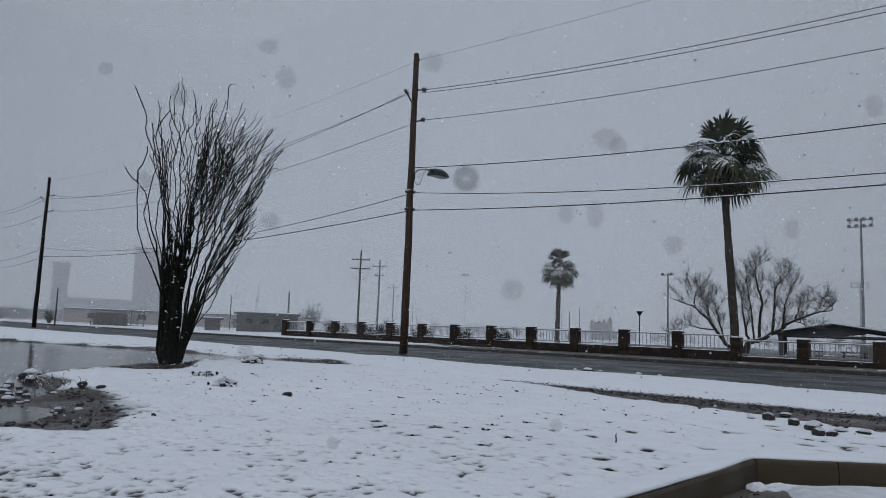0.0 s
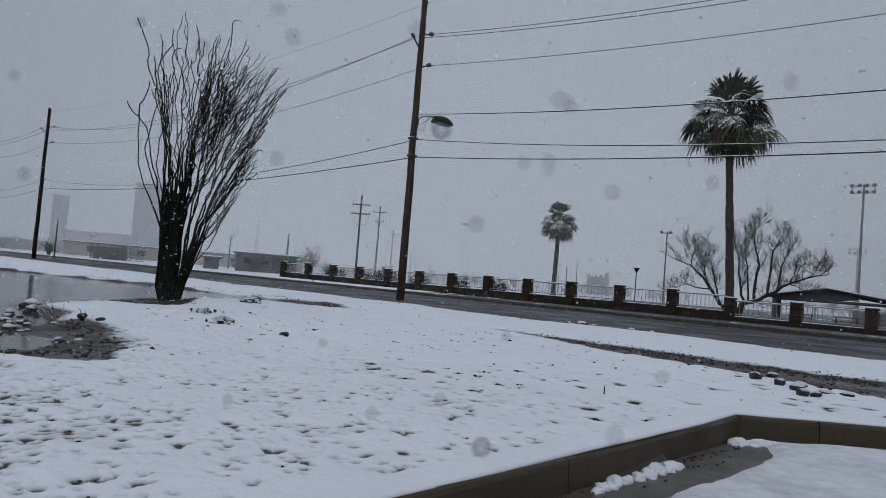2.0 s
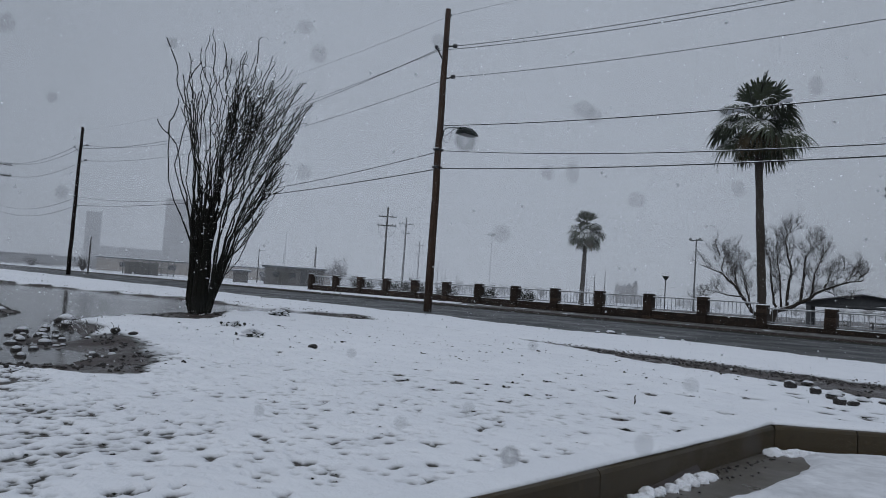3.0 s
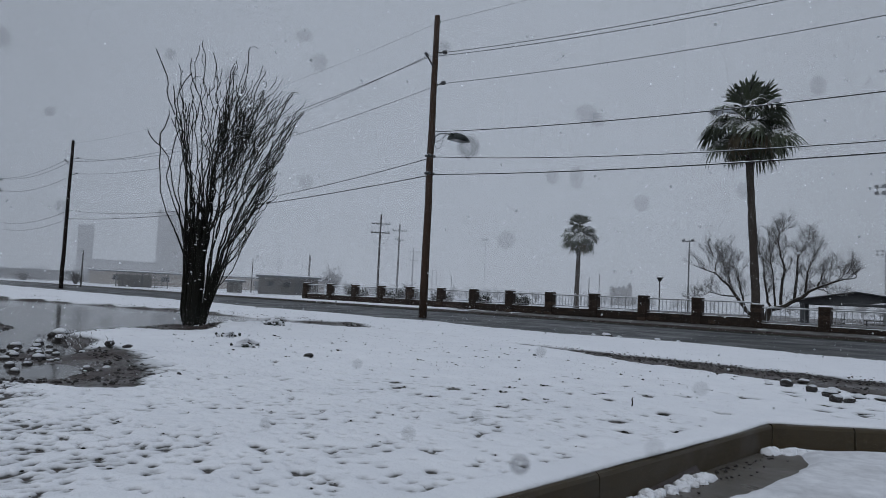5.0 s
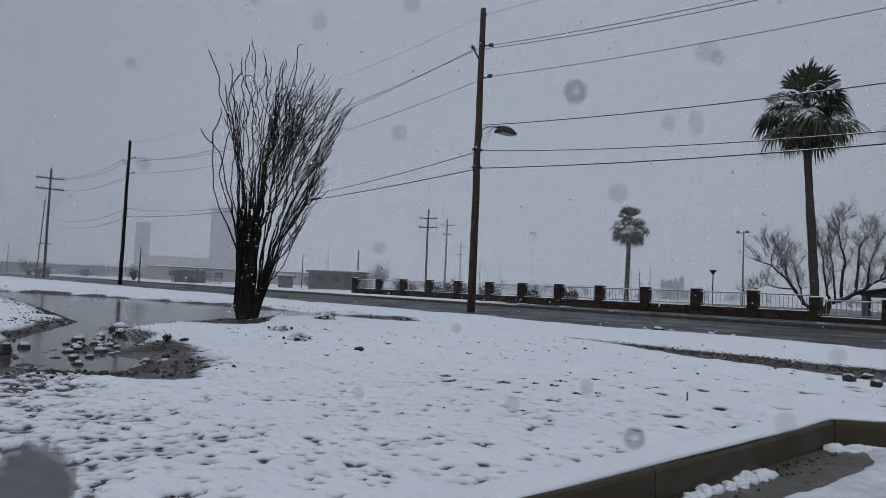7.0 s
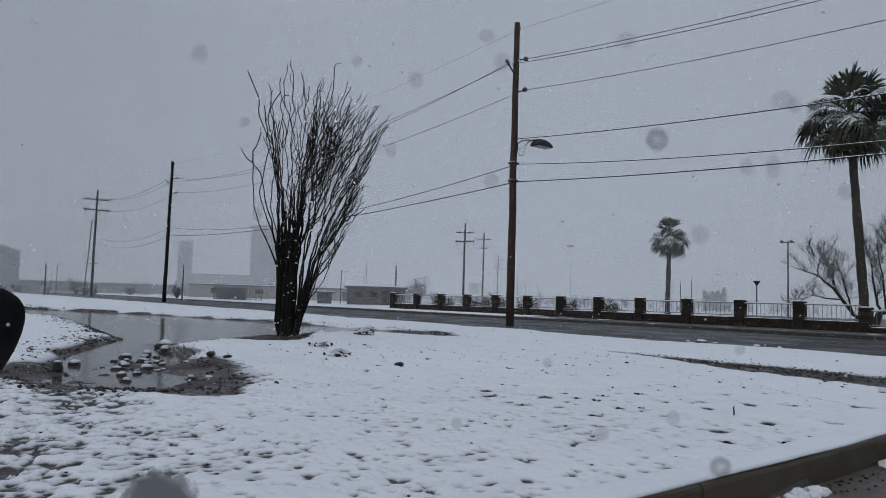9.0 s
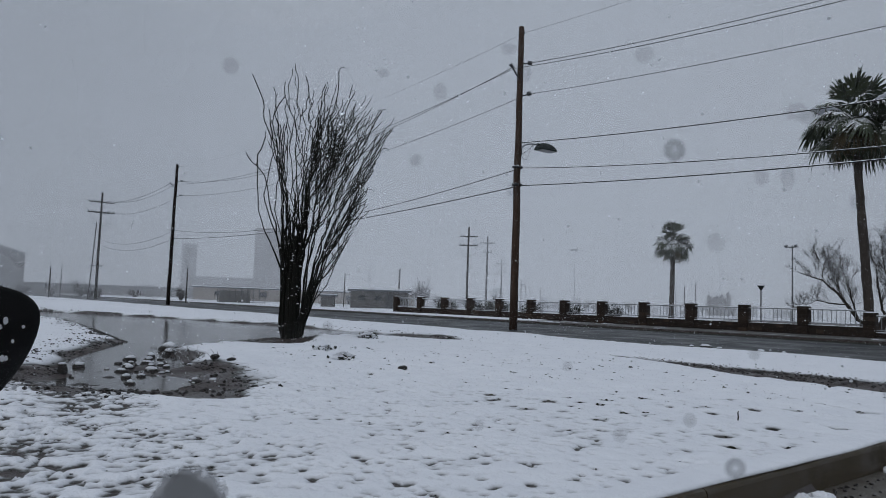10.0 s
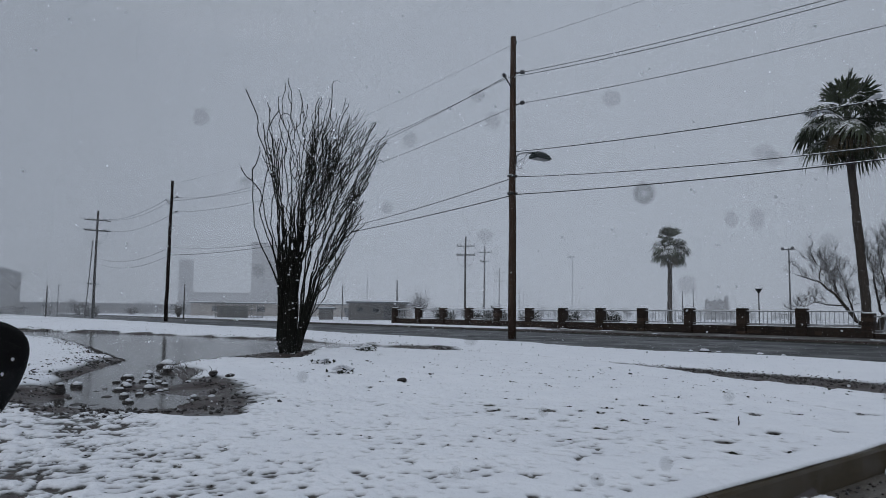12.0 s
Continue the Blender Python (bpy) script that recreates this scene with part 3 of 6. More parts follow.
def street_lamp():
    lamp = thing("street_lamp", "dark box-shaped street lamp on a short curved arm, snow on top", "street lamp", pose(-23.42, 22.25, 8.02))
    part("arm", tube([(0, 0.13, 0), (0, 0.28, 0.20), (0, 0.50, 0.34), (0, 0.85, 0.43), (0, 1.45, 0.46)], 0.036, 8), METAL, lamp, smooth=True)
    part("bracket", box((-0.07, 0.10, -0.2), (0.07, 0.20, 0.16), 0.01), DARK_METAL, lamp)
    # tapered housing, open below
    bm = bmesh.new()
    rings = []
    for z, y0, y1, w in ((0.24, 1.28, 2.30, 0.27), (0.28, 1.27, 2.31, 0.275), (0.40, 1.33, 2.20, 0.25), (0.52, 1.42, 2.02, 0.19), (0.55, 1.50, 1.92, 0.14)):
        rings.append([bm.verts.new(v) for v in ((-w, y0, z), (w, y0, z), (w, y1 - 0.06, z), (w * 0.75, y1, z), (-w * 0.75, y1, z), (-w, y1 - 0.06, z))])
    for a, b in zip(rings, rings[1:]):
        for k in range(6):
            bm.faces.new((a[k], a[(k + 1) % 6], b[(k + 1) % 6], b[k]))
    bm.faces.new(rings[0])
    bm.faces.new(list(reversed(rings[-1])))
    bmesh.ops.recalc_face_normals(bm, faces=bm.faces)
    hood = part("hood", bm, HOOD, lamp, "dark green-black metal lamp housing")
    part("lens", box((-0.225, 1.34, 0.222), (0.225, 2.24, 0.236), 0.004), LENS, hood, "pale flat lens")
    part("snow_cap", snow_lump(0.17, 0.30, 0.05, 8), SNOW, hood, "thin cap of snow", at=pose(0, 1.70, 0.545), smooth=True)
    part("socket", tube([(0, 1.20, 0.46), (0, 1.45, 0.46)], 0.06, 8), HOOD, lamp)
    part("cable_loop", tube([(0, 0.95, 0.44), (0, 0.78, 0.22), (0.02, 0.66, -0.1), (0.02, 0.52, -0.36), (0.02, 0.36, -0.38), (0, 0.22, -0.24), (0, 0.13, -0.1)], 0.013, 5), CABLE, lamp)
    part("cable_loop", tube([(0.03, 1.25, 0.46), (0.03, 0.9, 0.34), (0.02, 0.55, 0.06), (0.02, 0.28, -0.12), (0, 0.13, -0.3)], 0.012, 5), CABLE, lamp)


street_lamp()


def wire(a, b, sag, r, label, name="power_line", n=26):
    a, b = Vector(a), Vector(b)
    pts = [a.lerp(b, k / n) - Vector((0, 0, 4 * sag * (k / n) * (1 - k / n))) for k in range(n + 1)]
    solo(name, tube(pts, r, 6), SNOWY_CABLE if label == COMM else CABLE, label, "cable", group="overhead lines")


XL, XM, XR, YP = -71.9, -23.42, 25.6, 22.3
THIN, POWER, COMM = "thin overhead earth wire", "dark overhead power line between poles", "thick black overhead communication cable"
LINES = [(0.16, 13.50, 0.0055, 0.8, 0.9, THIN), (0.46, 12.14, 0.012, 1.50, 1.7, POWER), (-0.42, 11.70, 0.012, 1.62, 1.35, POWER), (0.46, 10.69, 0.011, 1.28, 1.25, POWER),
         (0.18, 7.24, 0.021, 1.50, 1.2, COMM), (0.18, 6.44, 0.027, 1.0, 0.65, COMM)]
for dy, z, r, sag_r, sag_l, lab in LINES:
    wire((XM, YP + dy, z), (XR, YP + dy, z), sag_r, r, lab)
    end = (-0.40, 11.80) if z == 12.14 else (dy, z)
    wire((XL, YP + dy, z), (XM, YP + end[0], end[1]), sag_l, r, lab)
wire((XM, YP + 0.18, 8.40), (XR, YP + 0.18, 8.40), 1.25, 0.023, COMM)


def crossarm_pole(x, y, h, arms, width, turn, label, riser=False, seed=5, mat=None, group="far utility poles"):
    mat = mat or FAR_WOOD
    p = thing("crossarm_pole", label, "utility pole", pose(x, y, 0, 0, 0, turn), group=group)
    part("shaft", wobble_pole(h, 0.18, 0.12, seed, 8), mat, p, smooth=True)
    for z, w, double in arms:
        arm = part("crossarm", box((-w / 2, 0.10, z - 0.07), (w / 2, 0.24, z + 0.07), 0.015), mat, p)
        if double:
            part("crossarm", box((-w / 2, -0.24, z - 0.07), (w / 2, -0.10, z + 0.07), 0.015), mat, p)
        for k in (-0.46, -0.28, 0.28, 0.46):
            pin = bmesh.new()
            add_tube(pin, [(k * w, 0.17, z + 0.06), (k * w, 0.17, z + 0.14), (k * w, 0.17, z + 0.18), (k * w, 0.17, z + 0.3)], [0.03, 0.03, 0.075, 0.05], 6)
            part("insulator", pin, PORCELAIN, arm)
        for s in (-1, 1):
            part("brace", tube([(s * w * 0.2, 0.17, z - 0.06), (0, 0.14, z - 0.5)], 0.02, 4), DARK_METAL, p)
    if riser:
        z = arms[-1][0]
        for s in (-1, 1):
            part("drop_cable", tube([(s * 1.3, 0.17, z), (s * 1.25, 0.1, z - 0.7), (s * 0.95, 0.1, z - 1.3), (s * 0.45, 0.1, z - 1.65), (0, 0.1, z - 1.6)], 0.025, 5), CABLE, p)
    return p


XP = crossarm_pole(-100.3, 22.0, 13.72, [(12.5, 3.2, False), (11.15, 3.2, True)], 3.2, 90, "tall wooden utility pole with two crossarms", True, 7, DARK_WOOD, "poles along the road")
part("conduit", tube([(-0.85, 0.3, -0.2), (-0.62, 0.25, 4.3), (-0.40, 0.2, 9.9)], 0.06, 6), FAR_WOOD, XP, "pale conduit pipe")
part("spacer", box((-0.9, 0.0, 4.2), (0.6, 0.12, 4.35), 0.01), DARK_METAL, XP)
for dy, z, zl, r, lab in ((0.46, 12.14, 12.7, 0.015, POWER), (-0.46, 11.82, 12.7, 0.015, POWER), (0.46, 10.69, 11.3, 0.014, POWER), (0.18, 7.24, 7.6, 0.018, COMM), (0.18, 6.44, 6.9, 0.018, COMM)):
    wire((-100.3, 22.0 + dy * 1.5, zl), (XL, YP + dy, z), 0.9, r, lab)


# ================= fence =================
PIERS = [-54.1, -50.5, -47.1, -43.8, -40.45, -37.1, -33.9, -30.65, -27.4, -24.15, -20.9, -17.7, -14.58, -11.4, -8.2, -5.0, -1.8]
STEP = -16.0


def block_mesh(size):
    """A rough masonry block standing on its base, its edges chipped."""
    bm = box((-size[0] / 2, -size[1] / 2, 0.0), (size[0] / 2, size[1] / 2, size[2]), 0.012)
    return finish("block", bm, BLOCK)


def build_fence():
    fence = thing("fence", "low brown block wall with square piers and grey metal railings", "fence", pose(0, 37.0, 0))
    course = 0.204
    pier_block = block_mesh((0.50, 0.50, course - 0.010))
    core = {h: finish("pier", box((-0.235, -0.235, -0.3), (0.235, 0.235, h - 0.01)), BLOCK) for h in (1.53, 1.30)}
    cap = finish("snow_cap", snow_lump(0.25, 0.25, 0.05, 3), SNOW, True)
    rng = random.Random(4)
    for k, x in enumerate(PIERS):
        h = 1.53 if x < STEP else 1.30
        pier = part("pier", core[h], None, fence, at=pose(x, 0, 0))
        n = int(h / course)
        for j in range(n):
            part("block", pier_block, None, pier, at=pose(rng.uniform(-0.008, 0.008), rng.uniform(-0.008, 0.008), h - (n - j) * course, 0, 0, rng.uniform(-1, 1)))
        part("snow_cap", cap, None, pier, "thin cap of snow", at=pose(0, 0, h - 0.014, 0, 0, rng.choice((0, 90, 180, 270))))
    wall_block = {}
    for a, b in zip(PIERS, PIERS[1:]):
        dz = 0.0 if (a + b) / 2 < STEP else -0.23
        L = b - a - 0.5
        wall = part("low_wall", box((-L / 2 - 0.01, -0.085, -0.3), (L / 2 + 0.01, 0.085, 0.59 + dz)), BLOCK, fence, at=pose((a + b) / 2, 0, 0))
        m = 7
        w = round(L / m, 2)
        if w not in wall_block:
            wall_block[w] = block_mesh((w - 0.012, 0.20, course - 0.010))
        for row in range(3 if dz == 0 else 2):
            for j in range(m):
                part("block", wall_block[w], None, wall, at=pose(-L / 2 + L * (j + 0.5) / m, rng.uniform(-0.006, 0.006), 0.60 + dz - (row + 1) * course))
        rail = part("railing", box((-L / 2, -0.03, 1.34 + dz), (L / 2, 0.03, 1.39 + dz), 0.008), METAL, fence, "grey painted metal railing", at=pose((a + b) / 2, 0, 0))
        part("bottom_rail", box((-L / 2, -0.025, 0.68 + dz), (L / 2, 0.025, 0.73 + dz), 0.008), METAL, rail)
        part("rail_snow", snow_bar(L, 0.035, 0.03, 11), SNOW, rail, "line of snow on the rail", at=pose(0, 0, 1.388 + dz))
        part("wall_snow", snow_bar(L, 0.10, 0.03, 12), SNOW, wall, "line of snow on the wall top", at=pose(0, 0, 0.593 + dz))
        n = 12
        for j in range(1, n):
            part("baluster", BALUSTER, None, rail, at=pose(-L / 2 + L * j / n, 0, 0.705 + dz))


def snow_bar(L, w, h, seed):
    bm = bmesh.new()
    rng = random.Random(seed + int(L * 100))
    n = 14
    rows = []
    for k in range(n + 1):
        x = -L / 2 + L * k / n
        t = h * rng.uniform(0.45, 1.2)
        rows.append([bm.verts.new(v) for v in ((x, -w, 0), (x, -w * 0.9, t * 0.6), (x, 0, t), (x, w * 0.9, t * 0.6), (x, w, 0))])
    for a, b in zip(rows, rows[1:]):
        for k in range(4):
            bm.faces.new((a[k], b[k], b[k + 1], a[k + 1]))
    bmesh.ops.recalc_face_normals(bm, faces=bm.faces)
    return bm


BALUSTER = finish("baluster", box((-0.011, -0.011, 0.0), (0.011, 0.011, 0.65)), METAL)
build_fence()


# ================= rocks and gravel =================
def rock_mesh(seed, flat=0.7, subdiv=2):
    bm = bmesh.new()
    bmesh.ops.create_icosphere(bm, subdivisions=subdiv, radius=0.5)
    off = Vector((seed * 3.7, seed * 1.3, 0))
    for v in bm.verts:
        n = noise.noise(v.co * 1.7 + off) * 0.42 + noise.noise(v.co * 4.5 + off) * 0.12
        v.co *= 1 + n
        v.co.z *= flat
    return bm


ROCKS = [finish("stone", rock_mesh(k, 0.60 + 0.08 * (k % 3)), STONE, k % 2 == 0) for k in range(6)]


def cap_mesh(seed):
    """Snow that sits on the upper half of a stone."""
    bm = bmesh.new()
    bmesh.ops.create_icosphere(bm, subdivisions=2, radius=0.5)
    off = Vector((seed * 2.1, 5.0, seed))
    for v in bm.verts:
        n = noise.noise(v.co * 2.2 + off) * 0.2
        v.co.x *= 1.0 + n
        v.co.y *= 1.0 + n
        v.co.z = max(v.co.z, -0.06) * (0.62 + n)
    return bm


CAPS = [finish("snow_cap", cap_mesh(k), SNOW, True) for k in range(4)]
rock_rng = random.Random(12)


def rock(x, y, z, size, snowy=True, label="", tall=1.0):
    k = rock_rng.randrange(6)
    turn = rock_rng.uniform(0, 360)
    r = thing("rock", label or ("dark wet stone capped with snow" if snowy else "dark wet stone at the water's edge"), "rock", pose(x, y, z, 0, 0, turn), group="stones in the hollow")
    body = part("stone", ROCKS[k], None, r)
    body.scale = (size * rock_rng.uniform(0.9, 1.15), size * rock_rng.uniform(0.65, 0.95), size * tall * rock_rng.uniform(0.62, 0.85))
    body.location.z = size * 0.16 * tall
    if snowy:
        cap = part("snow_cap", CAPS[rock_rng.randrange(4)], None, r, "soft cap of snow")
        cap.scale = (size * rock_rng.uniform(0.72, 0.92), size * rock_rng.uniform(0.55, 0.72), size * rock_rng.uniform(0.5, 0.7))
        cap.location.z = size * (0.31 * tall + 0.01)
        cap.location.x = size * rock_rng.uniform(-0.06, 0.06)
    return r


# one tall stone in the water, the heap beside it, and single ones
rock(-10.35, 1.9, -0.12, 0.125, True, "dark upright stone capped with snow in the puddle", 4.6)
for x, y, sz in ((-11.4, 2.32, 0.21), (-12.43, 3.28, 0.2), (-10.94, 2.88, 0.18), (-10.63, 2.69, 0.16), (-9.84, 2.55, 0.17), (-9.21, 2.44, 0.15), (-9.94, 2.77, 0.14), (-10.48, 3.05, 0.21), (-10.26, 3.12, 0.11), (-11.45, 3.47, 0.13),
                 (-11.34, 3.3, 0.13), (-11.66, 3.35, 0.17), (-13.34, 4.2, 0.29), (-14.3, 4.5, 0.36), (-11.23, 3.84, 0.13), (-8.12, 3.01, 0.11), (-9.2, 3.17, 0.09), (-8.94, 3.6, 0.08), (-11.03, 2.6, 0.09), (-10.4, 3.25, 0.1), (-11.91, 3.16, 0.12),
                 (-11.35, 2.96, 0.16), (-12.9, 3.75, 0.2), (-12.5, 3.6, 0.15)):
    rock(x, y, -0.115, sz)
for x, y, sz in ((-9.35, 1.91, 0.25), (-9.2, 2.06, 0.2), (-10.01, 2.39, 0.22), (-10.75, 2.45, 0.16), (-9.0, 2.35, 0.13)):
    rock(x, y, -0.115, sz, False, "flat dark stone awash in the puddle", 0.35)
for _ in range(44):
    x = rock_rng.uniform(-13.4, -8.2)
    y = 2.95 + (x + 8.2) * -0.2 + rock_rng.uniform(-0.75, 0.45)
    rock(x, y, -0.11, 0.04 + 0.10 * rock_rng.random() ** 1.7, rock_rng.random() < 0.35)
# stones beside the track
for x, y, sz, tall in ((-3.59, 10.15, 0.19, 1.25), (-3.65, 10.96, 0.18, 0.7), (-3.16, 9.79, 0.15, 1.7), (-2.87, 9.55, 0.22, 0.9), (-2.66, 9.05, 0.17, 1.3), (-2.55, 9.16, 0.14, 1.1), (-3.0, 10.1, 0.2, 0.5), (-2.6, 9.7, 0.2, 0.4), (-3.94, 10.39, 0.14, 0.5), (-3.8, 10.1, 0.13, 0.5), (-2.4, 9.9, 0.16, 0.4)):
    rock(x, y, 0.0, sz, True, "dark stone half buried in snow", tall)
rock(-8.62, 6.0, 0.04, 0.14, False, "small dark stone lying on the snow")
rock(-10.96, 4.13, 0.03, 0.20, False, "small dark stone lying on the snow")
rock(-10.6, 4.25, 0.03, 0.14, False, "small dark stone lying on the snow")
for x, y, sz in ((-11.6, 18.45, 0.32), (-11.2, 18.5, 0.2), (-10.0, 18.5, 0.24), (-9.4, 18.55, 0.2), (-12.0, 18.4, 0.2)):
    rock(x, y, 0.0, sz, True, "snow-capped stone at the road's edge", 0.8)


def gravel(name, spots, mat, label, flat=0.62):
    """Small stones, too many to count, in one mesh; spots: x, y, z, size."""
    ball = bmesh.new()
    bmesh.ops.create_icosphere(ball, subdivisions=1, radius=1.0)
    base = np.array([v.co[:] for v in ball.verts]) * (1, 1, flat)
    tri = np.array([[v.index for v in f.verts] for f in ball.faces])
    ball.free()
    rng = np.random.RandomState(3)
    co, fa = [], []
    for k, (x, y, z, s) in enumerate(spots):
        a = rng.uniform(0, 6.28)
        q = base * rng.uniform(0.62, 1.16, (12, 1)) * rng.uniform(0.6, 1.25, (1, 3)) * s
        c, d = math.cos(a), math.sin(a)
        co.append(np.stack([q[:, 0] * c - q[:, 1] * d + x, q[:, 0] * d + q[:, 1] * c + y, q[:, 2] + z], 1))
        fa.append(tri + 12 * k)
    me = bpy.data.meshes.new(name)
    me.from_pydata(np.concatenate(co).tolist(), [], np.concatenate(fa).tolist())
    me.materials.append(mat)
    tagged(new(name, me), label, "gravel", kind="stuff")


def scatter_gravel():
    rng = np.random.RandomState(8)
    n = 40000
    x, y = rng.uniform(-22, -1.5, n), rng.uniform(0.8, 14, n)
    z, snow, _, _ = terrain(x, y)
    sd = poly_distance(x, y, POND)
    bank = (sd > -0.12) & (sd < 0.32) & (snow < 0.006) & (rng.rand(n) < 0.45)
    bank |= (sd > 0) & (x > -8.9) & (rng.rand(n) < 0.35)
    edge = (y > 12.1) | (rng.rand(n) < 0.25)
    bank |= (y > 9.5) & (sd < -0.3) & (snow < 0.004) & edge
    bank |= (np.hypot(x + 16.44, y - 7.8) < 1.2) & (snow < 0.006)
    bank |= (np.abs(y - 1.95 - 0.06 * np.sin(x * 3)) < 0.06) & (x > -10.4) & (x < -8.0) & (rng.rand(n) < 0.8)
    z = np.where((sd > 0.1) & (np.abs(y - 1.95) < 0.15), np.maximum(z, WATER_Z), z)
    lot = poly_distance(x, y, LOT) < -0.1
    bank |= (np.exp(-((x + 11.0) / 1.5) ** 2 - ((y - 3.02 + 0.27 * (x + 11.0)) / 0.5) ** 2) > 0.35) & (rng.rand(n) < 0.7)
    pick = np.where(bank & lot)[0]
    size = 0.008 + 0.032 * rng.rand(n) ** 2.4
    gravel("gravel", [(x[i], y[i], z[i] + size[i] * 0.2, size[i]) for i in pick], STONE, "dark wet gravel along the banks of the puddle")
    # ragged shores of the puddle
    n = 130000
    x, y = rng.uniform(-46, -7, n), rng.uniform(-2, 15, n)
    z, snow, _, _ = terrain(x, y)
    sd = poly_distance(x, y, POND) + 0.25 * value_noise(x, y, 0.9, 51)
    out = np.clip(1 + sd / np.where((y < 7) & (x < -13), 1.3, 0.55), 0, 1) ** 2 * (sd < 0.12) * (0.35 + 0.65 * (value_noise(x, y, 0.6, 52) > 0))
    out *= np.where((x > -14.5) & (y < 5) & (y > 2.6), 0.25, 1.0)
    pick = np.where(rng.rand(n) < out * np.where((y < 7) & (x < -13), 0.95, 0.6))[0]
    size = 0.008 + 0.030 * rng.rand(n) ** 2.2
    gravel("shore_gravel", [(x[i], y[i], z[i] + max(0.0, snow[i]) * 0.9 + size[i] * 0.15, size[i]) for i in pick], STONE, "dark wet gravel on the snowy shore of the puddle")
    # dark bits of soil and grass that show in the pits, a few in each
    spots = []
    for p, q, r, h in PITS:
        for _ in range(rng.randint(1, 4)):
            spots.append((p + r * rng.uniform(-0.9, 0.9), q + r * rng.uniform(-0.7, 0.7), r * (0.22 + 0.55 * rng.rand() ** 1.8), h))
    px, py = np.array([p[0] for p in spots]), np.array([p[1] for p in spots])
    z, snow, _, n4 = terrain(px, py)
    top = z + np.minimum(snow, 0.057)
    gravel("litter", [(a, b, c - h * 0.62, r) for (a, b, r, h), c, d, e in zip(spots, top, snow, -poly_distance(px, py, LOT)) if d > 0.006 and e > 0.12], LITTER, "dark bits of soil and grass showing through the snow", 0.45)
    n = 3200
    x, y = rng.uniform(-10.8, -0.8, n), 12.60 + 0.13 * rng.randn(n)
    z, snow, _, _ = terrain(x, y)
    size = 0.007 + 0.024 * rng.rand(n) ** 2
    gravel("track_gravel", [(x[i], y[i], z[i] + max(0.0, snow[i]) * 0.7, size[i]) for i in range(n) if rng.rand() < 0.25 + 0.75 * (x[i] > -9.6)], STONE, "dark wet gravel along the edge of the dirt track")


scatter_gravel()


def gutter_snow(spots, label):
    """A broken ridge of snow lumps."""
    ridge = thing("snow_ridge", label, "snow", pose(0, 0, 0))
    for x, y, s in spots:
        bm = bmesh.new()
        bmesh.ops.create_icosphere(bm, subdivisions=3, radius=s)
        off = Vector((x * 9, y * 9, 1))
        for v in bm.verts:
            n = noise.noise(v.co * (1.3 / s) + off) * 0.5 + noise.noise(v.co * (3.4 / s) + off) * 0.24 + noise.noise(v.co * (8.0 / s) + off) * 0.08
            v.co = v.co * (1 + n)
            v.co.z = max(v.co.z * 0.7, -0.03)
            v.co += Vector((x, y, s * 0.2 - 0.2))
        part("lump", bm, SNOW, ridge, smooth=True)


rg = random.Random(77)
gutter_snow([(-2.32 + rg.uniform(-0.02, 0.07), 3.92 + 0.032 * k + rg.uniform(-0.02, 0.02), rg.uniform(0.022, 0.046) * (1.35 if k > 28 else 1.0)) for k in range(37)], "lumpy ridge of snow in the gutter")
gutter_snow([(-2.38 + 0.30 * k / 15 + rg.uniform(-0.03, 0.04), 6.36 + 0.46 * k / 15 + rg.uniform(-0.03, 0.03), rg.uniform(0.035, 0.065) * (1.2 - k / 22)) for k in range(15)], "lump of snow in the kerb's corner")
gravel("gutter_grit", [(-2.35 + rg.uniform(-0.06, 0.28) * rg.random(), 3.7 + 2.7 * rg.random(), -0.195, rg.uniform(0.006, 0.02)) for _ in range(80)], STONE, "dark grit in the wet gutter")


# ================= small plants on the snow =================
def leaf_cluster(seed, n, spread, high, leaf):
    bm = bmesh.new()
    rng = random.Random(seed)
    for _ in range(n):
        a, r = rng.uniform(0, 6.28), spread * math.sqrt(rng.random())
        base = Vector((r * math.cos(a), r * math.sin(a), 0))
        tip = base * 1.3 + Vector((rng.uniform(-0.06, 0.06), rng.uniform(-0.06, 0.06), high * rng.uniform(0.4, 1.0) * (1.1 - r / spread * 0.5)))
        add_tube(bm, [base * 0.7, base.lerp(tip, 0.5), tip], [leaf * 0.3, leaf * 0.6, leaf * 0.2], 4)
        for _ in range(3):
            p = base.lerp(tip, rng.uniform(0.4, 1.0))
            d = Vector((rng.uniform(-1, 1), rng.uniform(-1, 1), rng.uniform(-0.2, 0.6))).normalized()
            w = d.orthogonal().normalized() * leaf
            q = [p, p + d * leaf * 1.6 + w, p + d * leaf * 3.4, p + d * leaf * 1.6 - w]
            vs = [bm.verts.new(v) for v in q]
            vt = [bm.verts.new(v + Vector((0, 0, 0.004))) for v in q]
            bm.faces.new(vs[::-1])
            bm.faces.new(vt)
            for k in range(4):
                bm.faces.new((vs[k], vs[(k + 1) % 4], vt[(k + 1) % 4], vt[k]))
    return bm


